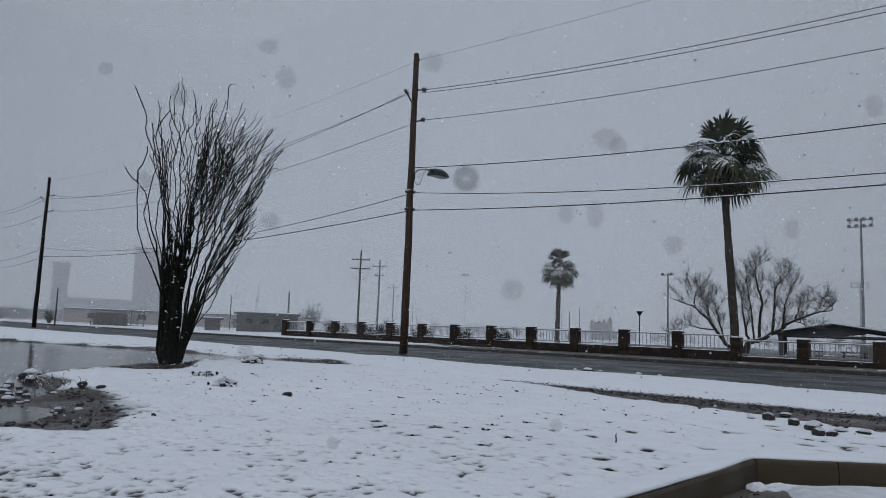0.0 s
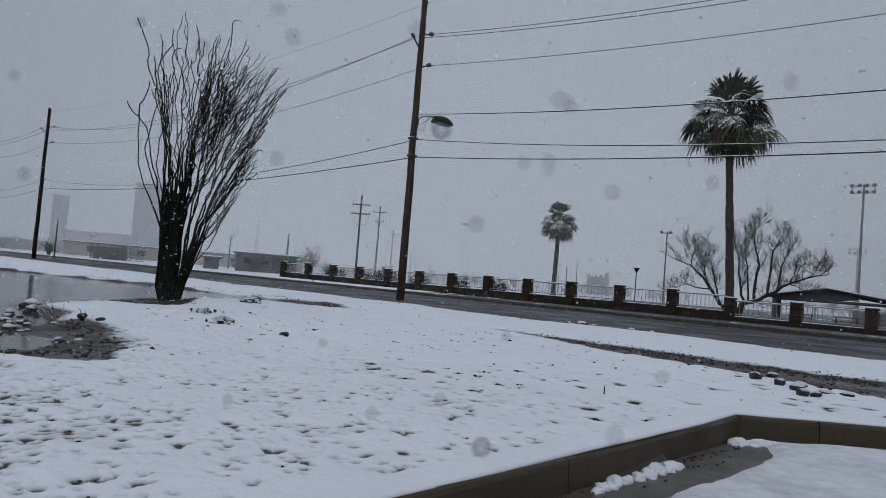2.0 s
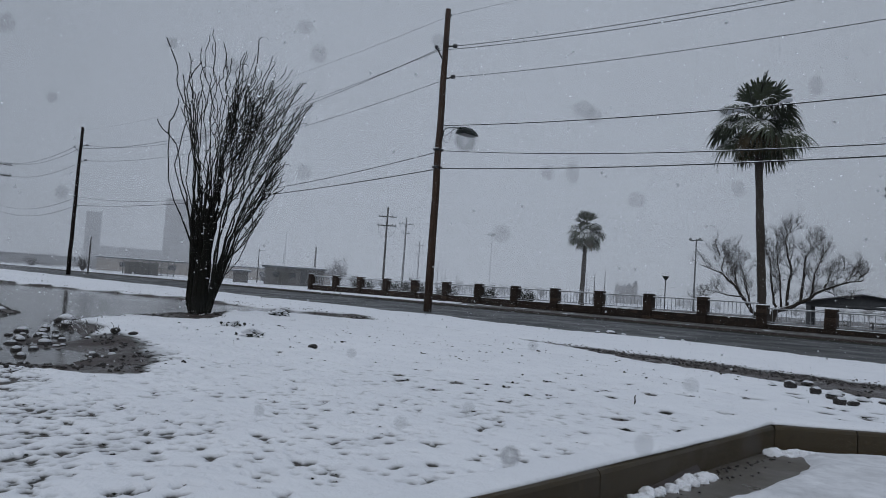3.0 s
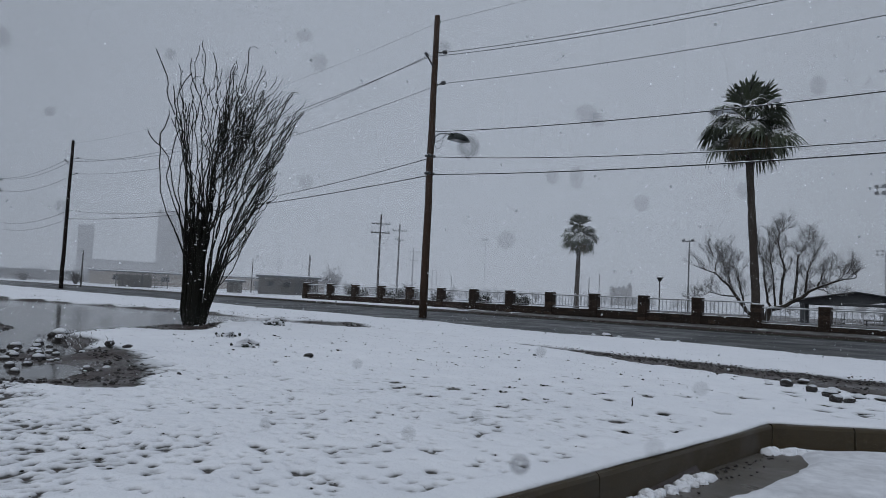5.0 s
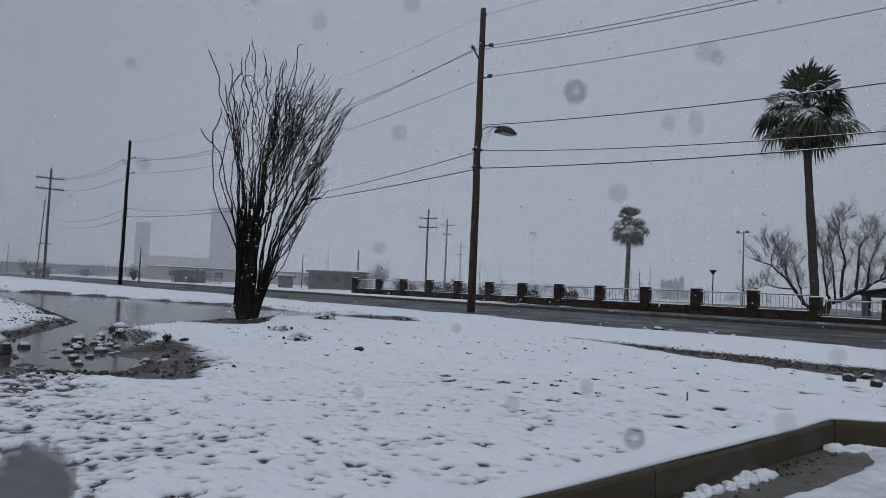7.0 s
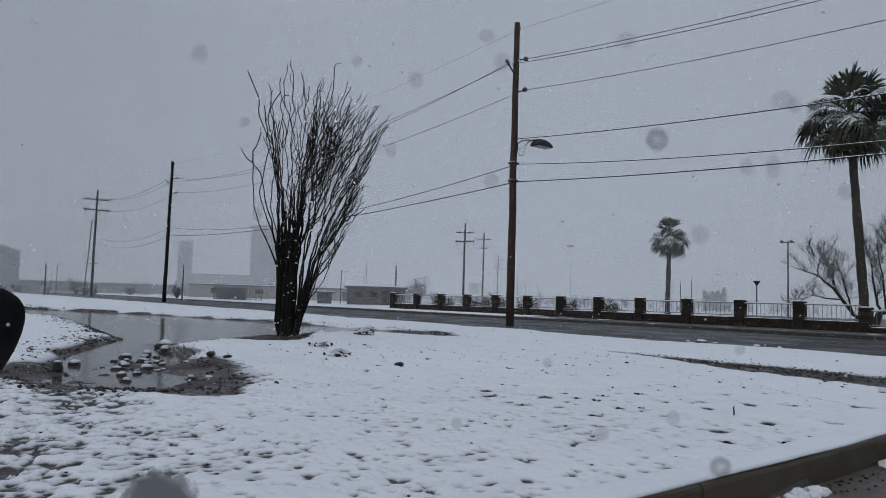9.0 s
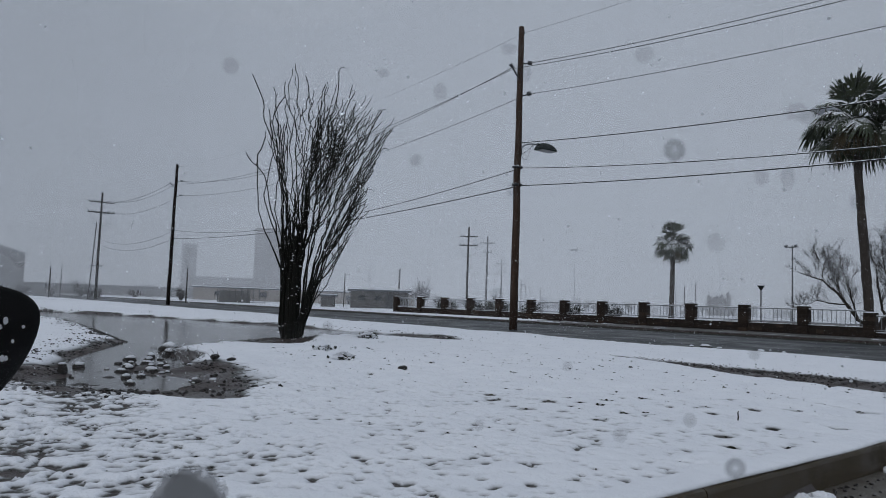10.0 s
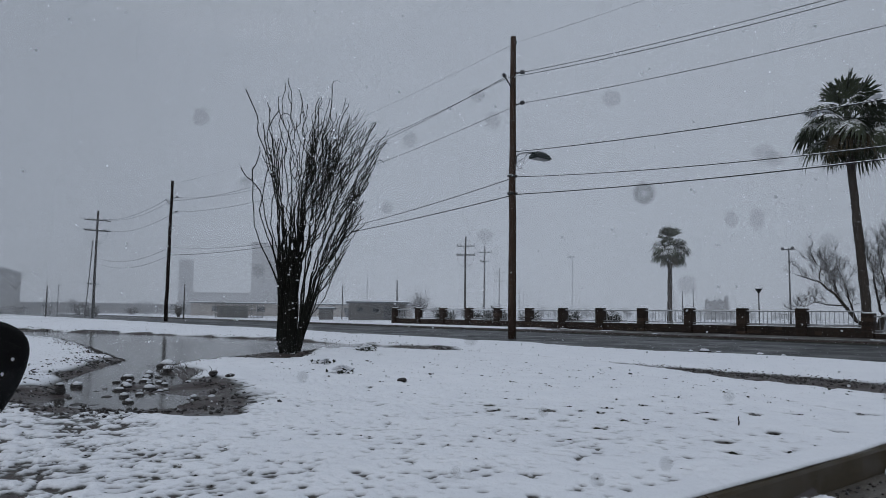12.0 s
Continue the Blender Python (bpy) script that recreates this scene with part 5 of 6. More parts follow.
def bare_tree():
    tree = thing("bare_tree", "leafless spreading tree with dark trunks and snow on its twigs", "tree", Matrix.Translation((-17.45, 45.0, 0.1)) @ pose(0, 0, 0, 0, 0, 20.5) @ Matrix.Diagonal((0.95, 0.95, 0.97, 1)))
    rng = random.Random(14)
    bm, tw = bmesh.new(), bmesh.new()
    # limbs: sideways place and height of their bends, depth at the end, thickness, branches
    limbs = [([(0, -0.3), (0.39, 0.93), (1.22, 1.24), (2.26, 1.9), (3.14, 2.54), (4.35, 2.97), (5.34, 3.21)], 0.3, 0.24, 15), ([(0.50, 0.94), (0.22, 2.06), (-0.02, 4.17), (-0.40, 5.3)], 0.8, 0.10, 11),
             ([(1.1, 1.24), (1.23, 3.45), (0.86, 5.4), (1.2, 6.1)], -0.5, 0.11, 14), ([(1.86, 1.7), (2.05, 4.3), (2.62, 5.6)], 1.0, 0.10, 12), ([(2.41, 1.99), (2.59, 3.4), (3.16, 4.9)], -0.9, 0.085, 10),
             ([(3.14, 2.54), (3.52, 3.5), (4.4, 3.85)], 0.9, 0.07, 8), ([(0.77, 1.04), (0.58, 3.4), (0.30, 5.0)], -1.2, 0.075, 10), ([(3.1, 2.5), (3.8, 2.15), (4.4, 1.95)], 0.4, 0.05, 6), ([(4.2, 2.9), (4.7, 3.4), (5.2, 3.3)], -0.3, 0.04, 5),
             ([(-0.30, -0.3), (-0.55, 0.33), (-1.05, 1.1), (-2.05, 2.45), (-2.85, 3.15), (-4.2, 3.65)], 0.2, 0.19, 13), ([(-1.6, 1.75), (-3.2, 1.93), (-4.1, 1.5)], -0.4, 0.06, 7), ([(-1.8, 2.1), (-2.05, 3.4), (-2.6, 4.5)], 0.7, 0.07, 9),
             ([(-1.0, 1.0), (-1.35, 2.58), (-1.8, 4.0)], -0.7, 0.075, 9), ([(-2.9, 3.1), (-2.74, 4.0), (-3.2, 4.6)], 0.4, 0.05, 6)]
    for marks, deep, r, count in limbs:
        rough = [Vector((x, deep * k / (len(marks) - 1) * (1 if r < 0.15 else 0.4), z)) for k, (x, z) in enumerate(marks)]
        pts = [rough[0]]
        for p, q in zip(rough, rough[1:]):
            for f in (0.25, 0.5, 0.75, 1.0):
                pts.append(p.lerp(q, f) + Vector((rng.uniform(-1, 1), rng.uniform(-1, 1), rng.uniform(-1, 1))) * 0.055)
        n = len(pts)
        add_tube(bm, pts, [max(0.016, r * 0.9 * (1 - 0.88 * k / (n - 1))) for k in range(n)], 8)
        for j in range(count * 2):
            f = (0.20 + 0.80 * (j + rng.random()) / (count * 2)) * (n - 1)
            k = min(int(f), n - 2)
            p, d = pts[k].lerp(pts[k + 1], f - k), (pts[k + 1] - pts[k]).normalized()
            if p.z > 1.3:
                side = Vector((rng.uniform(-1, 1), rng.uniform(-1, 1), rng.uniform(-0.2, 1.0)))
                grow(bm, tw, p, d * 0.45 + side * 0.9, rng.uniform(0.55, 1.3), 0.018, 2, rng)
    part("trunk", bm, BARK, tree, "dark forked trunk and limbs")
    tagged(part("crown", tw, TWIG, tree, "fine snow-dusted twigs"), kind="stuff")


bare_tree()


# ================= park things beyond the fence =================
def bush(x, y, w, h, seed, label, name="bush", mat=None, snow=True, group="bushes beyond the fence"):
    b = thing(name, label, "bush", pose(x, y, 0.0), group=group)
    rng = random.Random(seed)
    bm = bmesh.new()
    for _ in range(int(110)):
        a = rng.uniform(0, 6.28)
        e = rng.uniform(0.3, 1.5)
        tip = Vector((w / 2 * math.cos(a) * math.cos(e * 0.8), w / 2 * math.sin(a) * math.cos(e * 0.8), h * (0.25 + 0.75 * math.sin(e)))) * rng.uniform(0.5, 1.2)
        mid = tip * 0.5 + Vector((0, 0, h * 0.08))
        add_tube(bm, [Vector((tip.x * 0.1, tip.y * 0.1, 0)), mid, tip], [0.02 * h ** 0.5, 0.018 * h ** 0.5, 0.012], 4)
        for _ in range(3):
            p = mid.lerp(tip, rng.random())
            d = Vector((rng.uniform(-1, 1), rng.uniform(-1, 1), rng.uniform(-0.3, 1))).normalized()
            add_tube(bm, [p, p + d * w * 0.12, p + d * w * 0.2 + Vector((0, 0, 0.03))], [0.012, 0.028 * w ** 0.5, 0.008], 4)
    part("foliage", bm, mat or SHRUB, b)
    if snow:
        for _ in range(26):
            c = part("snow_clump", CAPS[rng.randrange(4)], None, b, "clump of snow")
            s = w * rng.uniform(0.1, 0.25)
            a, r = rng.uniform(0, 6.28), w * 0.38 * rng.random()
            c.scale = (s, s, s * 0.6)
            c.location = (r * math.cos(a), r * math.sin(a), h * rng.uniform(0.55, 0.95))


for k, (x, y, w, h) in enumerate(((-57.0, 45.0, 2.6, 1.25), (-53.0, 45.5, 2.4, 1.2), (-49.5, 45.0, 2.6, 1.3), (-46.0, 46.0, 2.0, 1.2), (-41.5, 46.0, 2.2, 1.2), (-38.0, 47.0, 2.2, 1.15))):
    bush(x, y, w, h, 60 + k, "low bush loaded with snow")


def lamp_post(x, y, h):
    p = thing("lamp_post", "thin dark park lamp post with a flat snowy head", "street lamp", pose(x, y, 0))
    part("post", tube([(0, 0, -0.2), (0, 0, 0.5), (0, 0, h - 0.4)], [0.08, 0.06, 0.05], 8), DARK_METAL, p)
    head = part("head", tube([(0, 0, h - 0.42), (0, 0, h - 0.35), (0, 0, h - 0.05)], [0.09, 0.14, 0.30], 10), DARK_METAL, p, "flared lamp head")
    part("snow_cap", snow_lump(0.32, 0.32, 0.10, 5), SNOW, head, "cap of snow", at=pose(0, 0, h - 0.05), smooth=True)


lamp_post(-34.2, 63.4, 3.7)


def flood_mast(x, y, h, wide, rows, label, r=0.16, turn=0, name="floodlight_mast", mat=None):
    mat = mat or MAST
    big = 1.0 if wide > 2 else 0.6
    p = thing(name, label, "floodlight", pose(x, y, 0, 0, 0, turn), group="floodlights over the park")
    part("mast", tube([(0, 0, -0.3), (0, 0, h * 0.5), (0, 0, h)], [r * 1.25, r, r * 0.8], 8), mat, p, "grey metal mast")
    for k in range(rows):
        z = h - 0.25 - 1.05 * k
        part("crossbar", box((-wide / 2, -0.06, z - 0.06), (wide / 2, 0.06, z + 0.06), 0.01), mat, p)
        for j in range(4 if wide > 2 else 2):
            u = (j - (1.5 if wide > 2 else 0.5)) * wide / (3.4 if wide > 2 else 1.4)
            head = bmesh.new()
            add_tube(head, [(u, -0.05, z + 0.1), (u, -0.25, z + 0.2), (u, -0.55, z + 0.05)], [0.12 * big, 0.27 * big, 0.33 * big], 8)
            part("floodlight", head, mat, p)
    if rows > 1:
        for s in (-1, 1):
            part("side_bar", box((s * wide / 2.2 - 0.05, -0.05, h - 1.3), (s * wide / 2.2 + 0.05, 0.05, h - 0.25)), mat, p)


flood_mast(-30.2, 126.5, 21.2, 3.5, 2, "tall stadium floodlight mast with two rows of lamps", 0.20)
flood_mast(-54.0, 223.6, 18.8, 4.5, 2, "distant stadium floodlight mast faint in falling snow", 0.2, mat=HAZED_MAST)
flood_mast(-48.7, 98.6, 10.7, 1.9, 1, "slim light pole with a short crossbar", 0.11)
flood_mast(-133.2, 149.2, 17.0, 2.2, 1, "distant slim light pole faint in falling snow", 0.08, mat=HAZED_MAST)


def ramada():
    """An open shelter with a low gable roof."""
    s = thing("picnic_shelter", "open park shelter with a low snowy gable roof", "shelter", Matrix.Translation((-16.4, 59.9, -0.45)) @ pose(0, 0, 0, 0, 0, 15))
    for x in (-3.4, 5.6):
        for y in (-2.4, 2.4):
            part("post", box((x - 0.16, y - 0.16, -0.2), (x + 0.16, y + 0.16, 2.1), 0.02), ROOF, s)
    for y in (-2.4, 2.4):
        part("beam", box((-3.6, y - 0.09, 2.08), (5.8, y + 0.09, 2.24), 0.02), ROOF, s)
    rise = 0.72
    for y in (-2.4, 2.4):
        for end, low in ((-3.9, 2.22), (6.4, 2.05)):
            part("rafter", tube([(end, y, low), (end * 0.5, y, (low + 2.22 + rise) / 2), (0, y, 2.22 + rise)], 0.10, 4), ROOF, s)
    for y in (-2.4, 2.4):
        bm = bmesh.new()
        q = [(-3.5, 2.27), (0.4, 2.24), (2.2, 2.48), (0, 2.22 + rise), (-3.75, 2.26)]
        lo, hi = [bm.verts.new((a, y - 0.04, b)) for a, b in q], [bm.verts.new((a, y + 0.04, b)) for a, b in q]
        bm.faces.new(lo)
        bm.faces.new(hi[::-1])
        for k in range(5):
            bm.faces.new((lo[k], lo[(k + 1) % 5], hi[(k + 1) % 5], hi[k]))
        bmesh.ops.recalc_face_normals(bm, faces=bm.faces)
        part("gable_panel", bm, ROOF, s)
    for end, low in ((-3.9, 2.32), (6.4, 2.15)):
        bm = bmesh.new()
        q = [(0, -3.0, 2.32 + rise), (end, -3.0, low), (end, 3.0, low), (0, 3.0, 2.32 + rise)]
        lo, hi = [bm.verts.new(v) for v in q], [bm.verts.new((v[0], v[1], v[2] + 0.06)) for v in q]
        bm.faces.new(lo)
        bm.faces.new(hi[::-1])
        for k in range(4):
            bm.faces.new((lo[k], lo[(k + 1) % 4], hi[(k + 1) % 4], hi[k]))
        bmesh.ops.recalc_face_normals(bm, faces=bm.faces)
        slab = part("roof_slope", bm, ROOF, s)
        bm = bmesh.new()
        q = [(0, -2.95, 2.383 + rise), (end * 0.99, -2.95, low + 0.063), (end * 0.99, 2.95, low + 0.063), (0, 2.95, 2.383 + rise)]
        lo, hi = [bm.verts.new(v) for v in q], [bm.verts.new((v[0], v[1], v[2] + 0.07)) for v in q]
        bm.faces.new(lo)
        bm.faces.new(hi[::-1])
        for k in range(4):
            bm.faces.new((lo[k], lo[(k + 1) % 4], hi[(k + 1) % 4], hi[k]))
        bmesh.ops.recalc_face_normals(bm, faces=bm.faces)
        part("roof_snow", bm, SNOW, slab, "layer of snow on the roof")
    for x in (-2.2, 0.8, 3.0):
        t = thing("picnic_table", "grey picnic table with snow on its top", "table", Matrix.Translation((-15.5 + x, 58.8, -0.1)) @ pose(0, 0, 0, 0, 0, 15), group="tables in the shelter")
        part("tabletop", box((-0.9, -0.38, 0.70), (0.9, 0.38, 0.76), 0.01), PAVING, t)
        for s2 in (-1, 1):
            part("bench", box((-0.9, s2 * 0.75 - 0.14, 0.42), (0.9, s2 * 0.75 + 0.14, 0.46), 0.01), PAVING, t)
            part("leg", box((s2 * 0.65 - 0.05, -0.7, -0.05), (s2 * 0.65 + 0.05, 0.7, 0.42), 0.01), ROOF, t)
            part("leg", box((s2 * 0.65 - 0.05, -0.1, 0.42), (s2 * 0.65 + 0.05, 0.1, 0.70), 0.01), ROOF, t)


ramada()


def windscreen():
    """A dull green screen on posts behind the shelter."""
    w = thing("windscreen_fence", "dull green cloth screen on metal posts behind the shelter", "fence", Matrix.Translation((-17.5, 72.0, -0.3)) @ pose(0, 0, 0, 0, 0, 12))
    for k in range(8):
        part("post", tube([(-9 + 3 * k, 0, -0.2), (-9 + 3 * k, 0, 1.75)], 0.05, 6), METAL, w)
    for k in range(3, 7):
        part("screen", box((-8.95 + 3 * k, -0.03, 0.15), (-6.05 + 3 * k, -0.01, 1.45)), SCREEN, w)
    part("rail", tube([(-9, 0, 1.72), (12, 0, 1.72)], 0.035, 6), METAL, w)


windscreen()


# ================= far poles =================
crossarm_pole(-82.9, 69.2, 12.6, [(11.2, 2.7, False), (9.85, 2.8, True)], 2.7, 40, "distant wooden utility pole with two crossarms", True, 11)
crossarm_pole(-91.5, 80.6, 12.6, [(11.5, 2.5, False), (9.95, 1.5, False)], 2.5, 42, "distant wooden utility pole with crossarms", False, 12)
crossarm_pole(-132.6, 121.7, 12.5, [(11.4, 2.7, False), (9.3, 2.7, False)], 2.7, 42, "distant wooden utility pole with two crossarms", False, 13)


def plain_pole(x, y, h, r, label, arm=0.0, mat=None):
    p = thing("pole", label, "pole", pose(x, y, 0), group="thin far poles")
    part("shaft", tube([(0, 0, -0.3), (0.02, 0, h * 0.5), (0, 0, h)], [r, r * 0.9, r * 0.7], 7), mat or FAR_WOOD, p)
    if arm:
        part("arm", tube([(0, 0, h - 0.4), (arm * 0.5, arm * 0.5, h - 0.15), (arm, arm, h - 0.2)], 0.04, 5), METAL, p)


for x, y, h, r, arm in ((-98.6, 16.4, 3.9, 0.10, 0), (-128, 22.9, 5.0, 0.07, 0.4), (-90.1, 30.1, 4.3, 0.10, 0), (-92.3, 63.4, 6.1, 0.17, 0), (-86.4, 50.3, 4.7, 0.07, 0.7), (-83.0, 124.9, 6.0, 0.12, 0), (-81.3, 126.0, 6.8, 0.09, 0.6),
                        (-95.6, 140.6, 6.9, 0.11, 0.7), (-165, 160, 9.6, 0.16, 0), (-199.7, 196, 10.0, 0.17, 0), (-227, 225, 10.2, 0.18, 0), (-172, 176, 7.5, 0.15, 0), (-20.5, 104.0, 6.6, 0.08, 0)):
    plain_pole(x, y, h, r, "thin pole standing far off in the snowfall", arm)


def antenna_mast():
    p = thing("antenna_mast", "slim lattice antenna mast behind low buildings", "antenna", pose(-127.0, 79.8, 0))
    for a in (0, 120, 240):
        c, s = math.cos(radians(a)), math.sin(radians(a))
        part("leg", tube([(0.3 * c, 0.3 * s, -0.2), (0.22 * c, 0.22 * s, 6.8)], 0.035, 4), METAL, p)
    for k in range(8):
        z = 0.4 + 0.8 * k
        part("brace", tube([(0.28, 0, z), (-0.14, 0.24, z + 0.4), (-0.14, -0.24, z + 0.8)], 0.02, 4), METAL, p)
    part("whip", tube([(0, 0, 6.6), (0, 0, 9.95)], 0.04, 5), METAL, p)


antenna_mast()


# ================= far buildings =================
def block_building(name, label, x, y, turn, size, mat, windows=(), roof_snow=True, doors=()):
    """A flat-roofed building; size: length, depth, height; windows: place along the front, sill, width, height."""
    L, D, H = size
    b = thing(name, label, "building", pose(x, y, 0, 0, 0, turn), group="far buildings")
    part("wall", box((-L / 2, -D / 2, -0.4), (L / 2, D / 2, H)), mat, b)
    roof = part("roof", box((-L / 2 - 0.35, -D / 2 - 0.35, H + 0.003), (L / 2 + 0.35, D / 2 + 0.35, H + 0.22), 0.02), ROOF, b, "flat overhanging roof")
    if roof_snow:
        part("roof_snow", box((-L / 2 - 0.3, -D / 2 - 0.3, H + 0.222), (L / 2 + 0.3, D / 2 + 0.3, H + 0.33), 0.03), SNOW, roof, "layer of snow on the roof")
    for u, z, w, h in windows:
        win = part("window", box((u - w / 2 - 0.06, -D / 2 - 0.05, z - 0.06), (u + w / 2 + 0.06, -D / 2 - 0.002, z + h + 0.06)), mat, b)
        part("pane", box((u - w / 2, -D / 2 - 0.06, z), (u + w / 2, -D / 2 - 0.052, z + h)), GLASS_DARK, win)
    for u, w, h in doors:
        part("door", box((u - w / 2, -D / 2 - 0.04, 0), (u + w / 2, -D / 2 - 0.002, h)), DARK_METAL, b)
    return b


block_building("flat_roofed_house", "low grey flat-roofed building with small windows near the fence", -78.9, 51.2, 57, (7.2, 6.0, 2.2), DARK_STUCCO, [(-2.2, 1.1, 0.8, 0.6), (-0.2, 1.1, 0.8, 0.6), (2.5, 1.1, 0.8, 0.6)], doors=[(1.2, 0.9, 1.95)])
block_building("garden_shed", "small grey shed beside the low building", -82.3, 45.6, 57, (1.7, 2.0, 1.4), DARK_STUCCO, (), True)
block_building("long_low_building", "long low pale building with a snowy roof", -143, 74, 62, (46, 10, 2.6), TAN, [(-18 + 4.5 * k, 1.0, 1.6, 1.0) for k in range(9)], doors=[(-5, 1.0, 2.1), (9, 1.0, 2.1)])
block_building("warehouse", "long low grey warehouse faint in falling snow", -205, 64, 76, (70, 16, 2.5), STUCCO, [(-30 + 7.5 * k, 1.6, 2.4, 1.1) for k in range(9)], False)
block_building("mill_tower", "tall plain concrete tower faint in falling snow", -313, 105, 72, (5.9, 7, 22.4), STUCCO, [], False)
block_building("mill_tower", "tall broad concrete tower faint in falling snow", -300.5, 136.5, 66, (13.6, 10, 31.0), STUCCO, [], False)
block_building("mill_hall", "wide concrete hall between two towers", -307.5, 119.5, 69, (24.5, 12, 8.8), STUCCO, [], False)


def gable_building():
    b = thing("gabled_barn", "large grey gabled building faint in falling snow", "building", pose(-186, 16.5, 0, 0, 0, 92), group="far buildings")
    w, D, H, P = 16.0, 14.0, 8.5, 10.8
    bm = bmesh.new()
    f = [bm.verts.new(v) for v in ((-w / 2, -D / 2, -0.3), (w / 2, -D / 2, -0.3), (w / 2, -D / 2, H), (-w / 2 + 8, -D / 2, P), (-w / 2, -D / 2, H))]
    r = [bm.verts.new(v.co + Vector((0, D, 0))) for v in f]
    bm.faces.new(f)
    bm.faces.new(r[::-1])
    for k in range(5):
        bm.faces.new((f[k], r[k], r[(k + 1) % 5], f[(k + 1) % 5]))
    bmesh.ops.recalc_face_normals(bm, faces=bm.faces)
    part("wall", bm, STUCCO, b)
    for sx in (-1, 1):
        bm = tube([(sx * (w / 2 + 0.4), -D / 2 - 0.4, H + 0.02), (0, -D / 2 - 0.4, P + 0.12)], 0.15, 4)
        part("roof_edge", bm, ROOF, b)
    part("door", box((-2, -D / 2 - 0.06, 0), (2, -D / 2 - 0.004, 4.2)), DARK_METAL, b)


gable_building()


def castle():
    """A far park building with corner turrets."""
    b = thing("turreted_building", "small far building with pointed corner turrets faint in falling snow", "building", pose(-134.8, 222.5, 0, 0, 0, 32), group="far buildings")
    part("wall", box((-3.2, -3, -0.4), (3.2, 3, 6.3)), STUCCO, b)
    for x, h in ((-3.0, 7.3), (-0.6, 7.0), (1.0, 7.4), (3.0, 8.3)):
        t = part("turret", box((x - 0.7, -3.4, -0.4), (x + 0.7, -2.0, h - 1.0)), STUCCO, b)
        part("turret_roof", tube([(x, -2.7, h - 1.0), (x, -2.7, h + 0.1)], [0.75, 0.05], 6), ROOF, t)


castle()


def mesh_enclosure():
    f = thing("wire_enclosure", "wire mesh enclosure on grey posts in the snow", "fence", Matrix.Translation((-97.0, 40.1, 0.1)) @ pose(0, 0, 0, 0, 0, 67.5))
    for k in range(9):
        part("post", tube([(-3.2 + 0.8 * k, 0, -0.2), (-3.2 + 0.8 * k, 0, 2.1)], 0.045 if k % 4 else 0.06, 6), MAST, f)
    for z in (0.1, 1.05, 2.0):
        part("rail", tube([(-3.2, 0, z), (3.2, 0, z)], 0.03, 5), MAST, f)
    bm = bmesh.new()
    for k in range(42):
        u = -3.2 + 6.4 * k / 41
        add_tube(bm, [(u, 0.02, 0.05), (u, 0.02, 2.0)], [0.008, 0.008], 3)
    for k in range(14):
        add_tube(bm, [(-3.2, 0.02, 0.1 + 0.14 * k), (3.2, 0.02, 0.1 + 0.14 * k)], [0.008, 0.008], 3)
    tagged(part("wire_mesh", bm, MAST, f), kind="stuff")
    part("back_panel", box((-3.0, 1.6, 0.0), (1.2, 1.75, 1.7)), STUCCO, f)


mesh_enclosure()
for k, (x, y, w, h) in enumerate(((-112.9, 82.7, 4.6, 4.9), (-115, 19.5, 1.2, 1.1), (-122, 26, 2.8, 1.7), (-128, 15, 2.4, 1.3), (-112, 25, 1.1, 1.5), (-143, 29, 3.6, 2.2), (-103, 33.7, 1.5, 1.9), (-160, 22, 3.5, 1.6), (-172, 34, 4.0, 2.0), (-168, 48, 3.6, 1.7), (-178, 60, 4.0, 1.9), (-150, 40, 2.8, 1.4))):
    bush(x, y, w, h, 90 + k, "leafless bush far off in the snow", "far_bush", TWIG, False, "bushes along the far lots")


def far_woods():
    """A low ragged line of bare trees along the horizon."""
    rng = random.Random(50)
    bm = bmesh.new()
    for k in range(210):
        a = radians(rng.uniform(30, 176))
        R = rng.uniform(250, 330)
        c = Vector((R * math.cos(a), R * math.sin(a), 0))
        h = rng.uniform(2.6, 5.2) + 1.3 * math.sin(k * 0.7)
        add_tube(bm, [c - Vector((0, 0, 0.5)), c + Vector((0, 0, h * 0.6))], [0.25, 0.14], 5)
        for _ in range(22):
            d = Vector((rng.gauss(0, 1), rng.gauss(0, 1), rng.uniform(0.1, 1.3))).normalized()
            p = c + Vector((0, 0, h * rng.uniform(0.15, 0.6)))
            q = p + d * h * rng.uniform(0.3, 0.6)
            add_tube(bm, [p, p.lerp(q, 0.5), q], [0.09, 0.22, 0.03], 3)
    solo("far_woods", bm, BARK, "low ragged line of bare trees on the horizon", "trees", kind="stuff")


far_woods()


# ================= car mirror beside the camera =================
MIRROR = surface("wet_mirror", (0.22, 0.23, 0.24), (0.32, 0.33, 0.34), 40, 6, rough=0.06, metal=1.0, relief=0.08, dist=0.002)


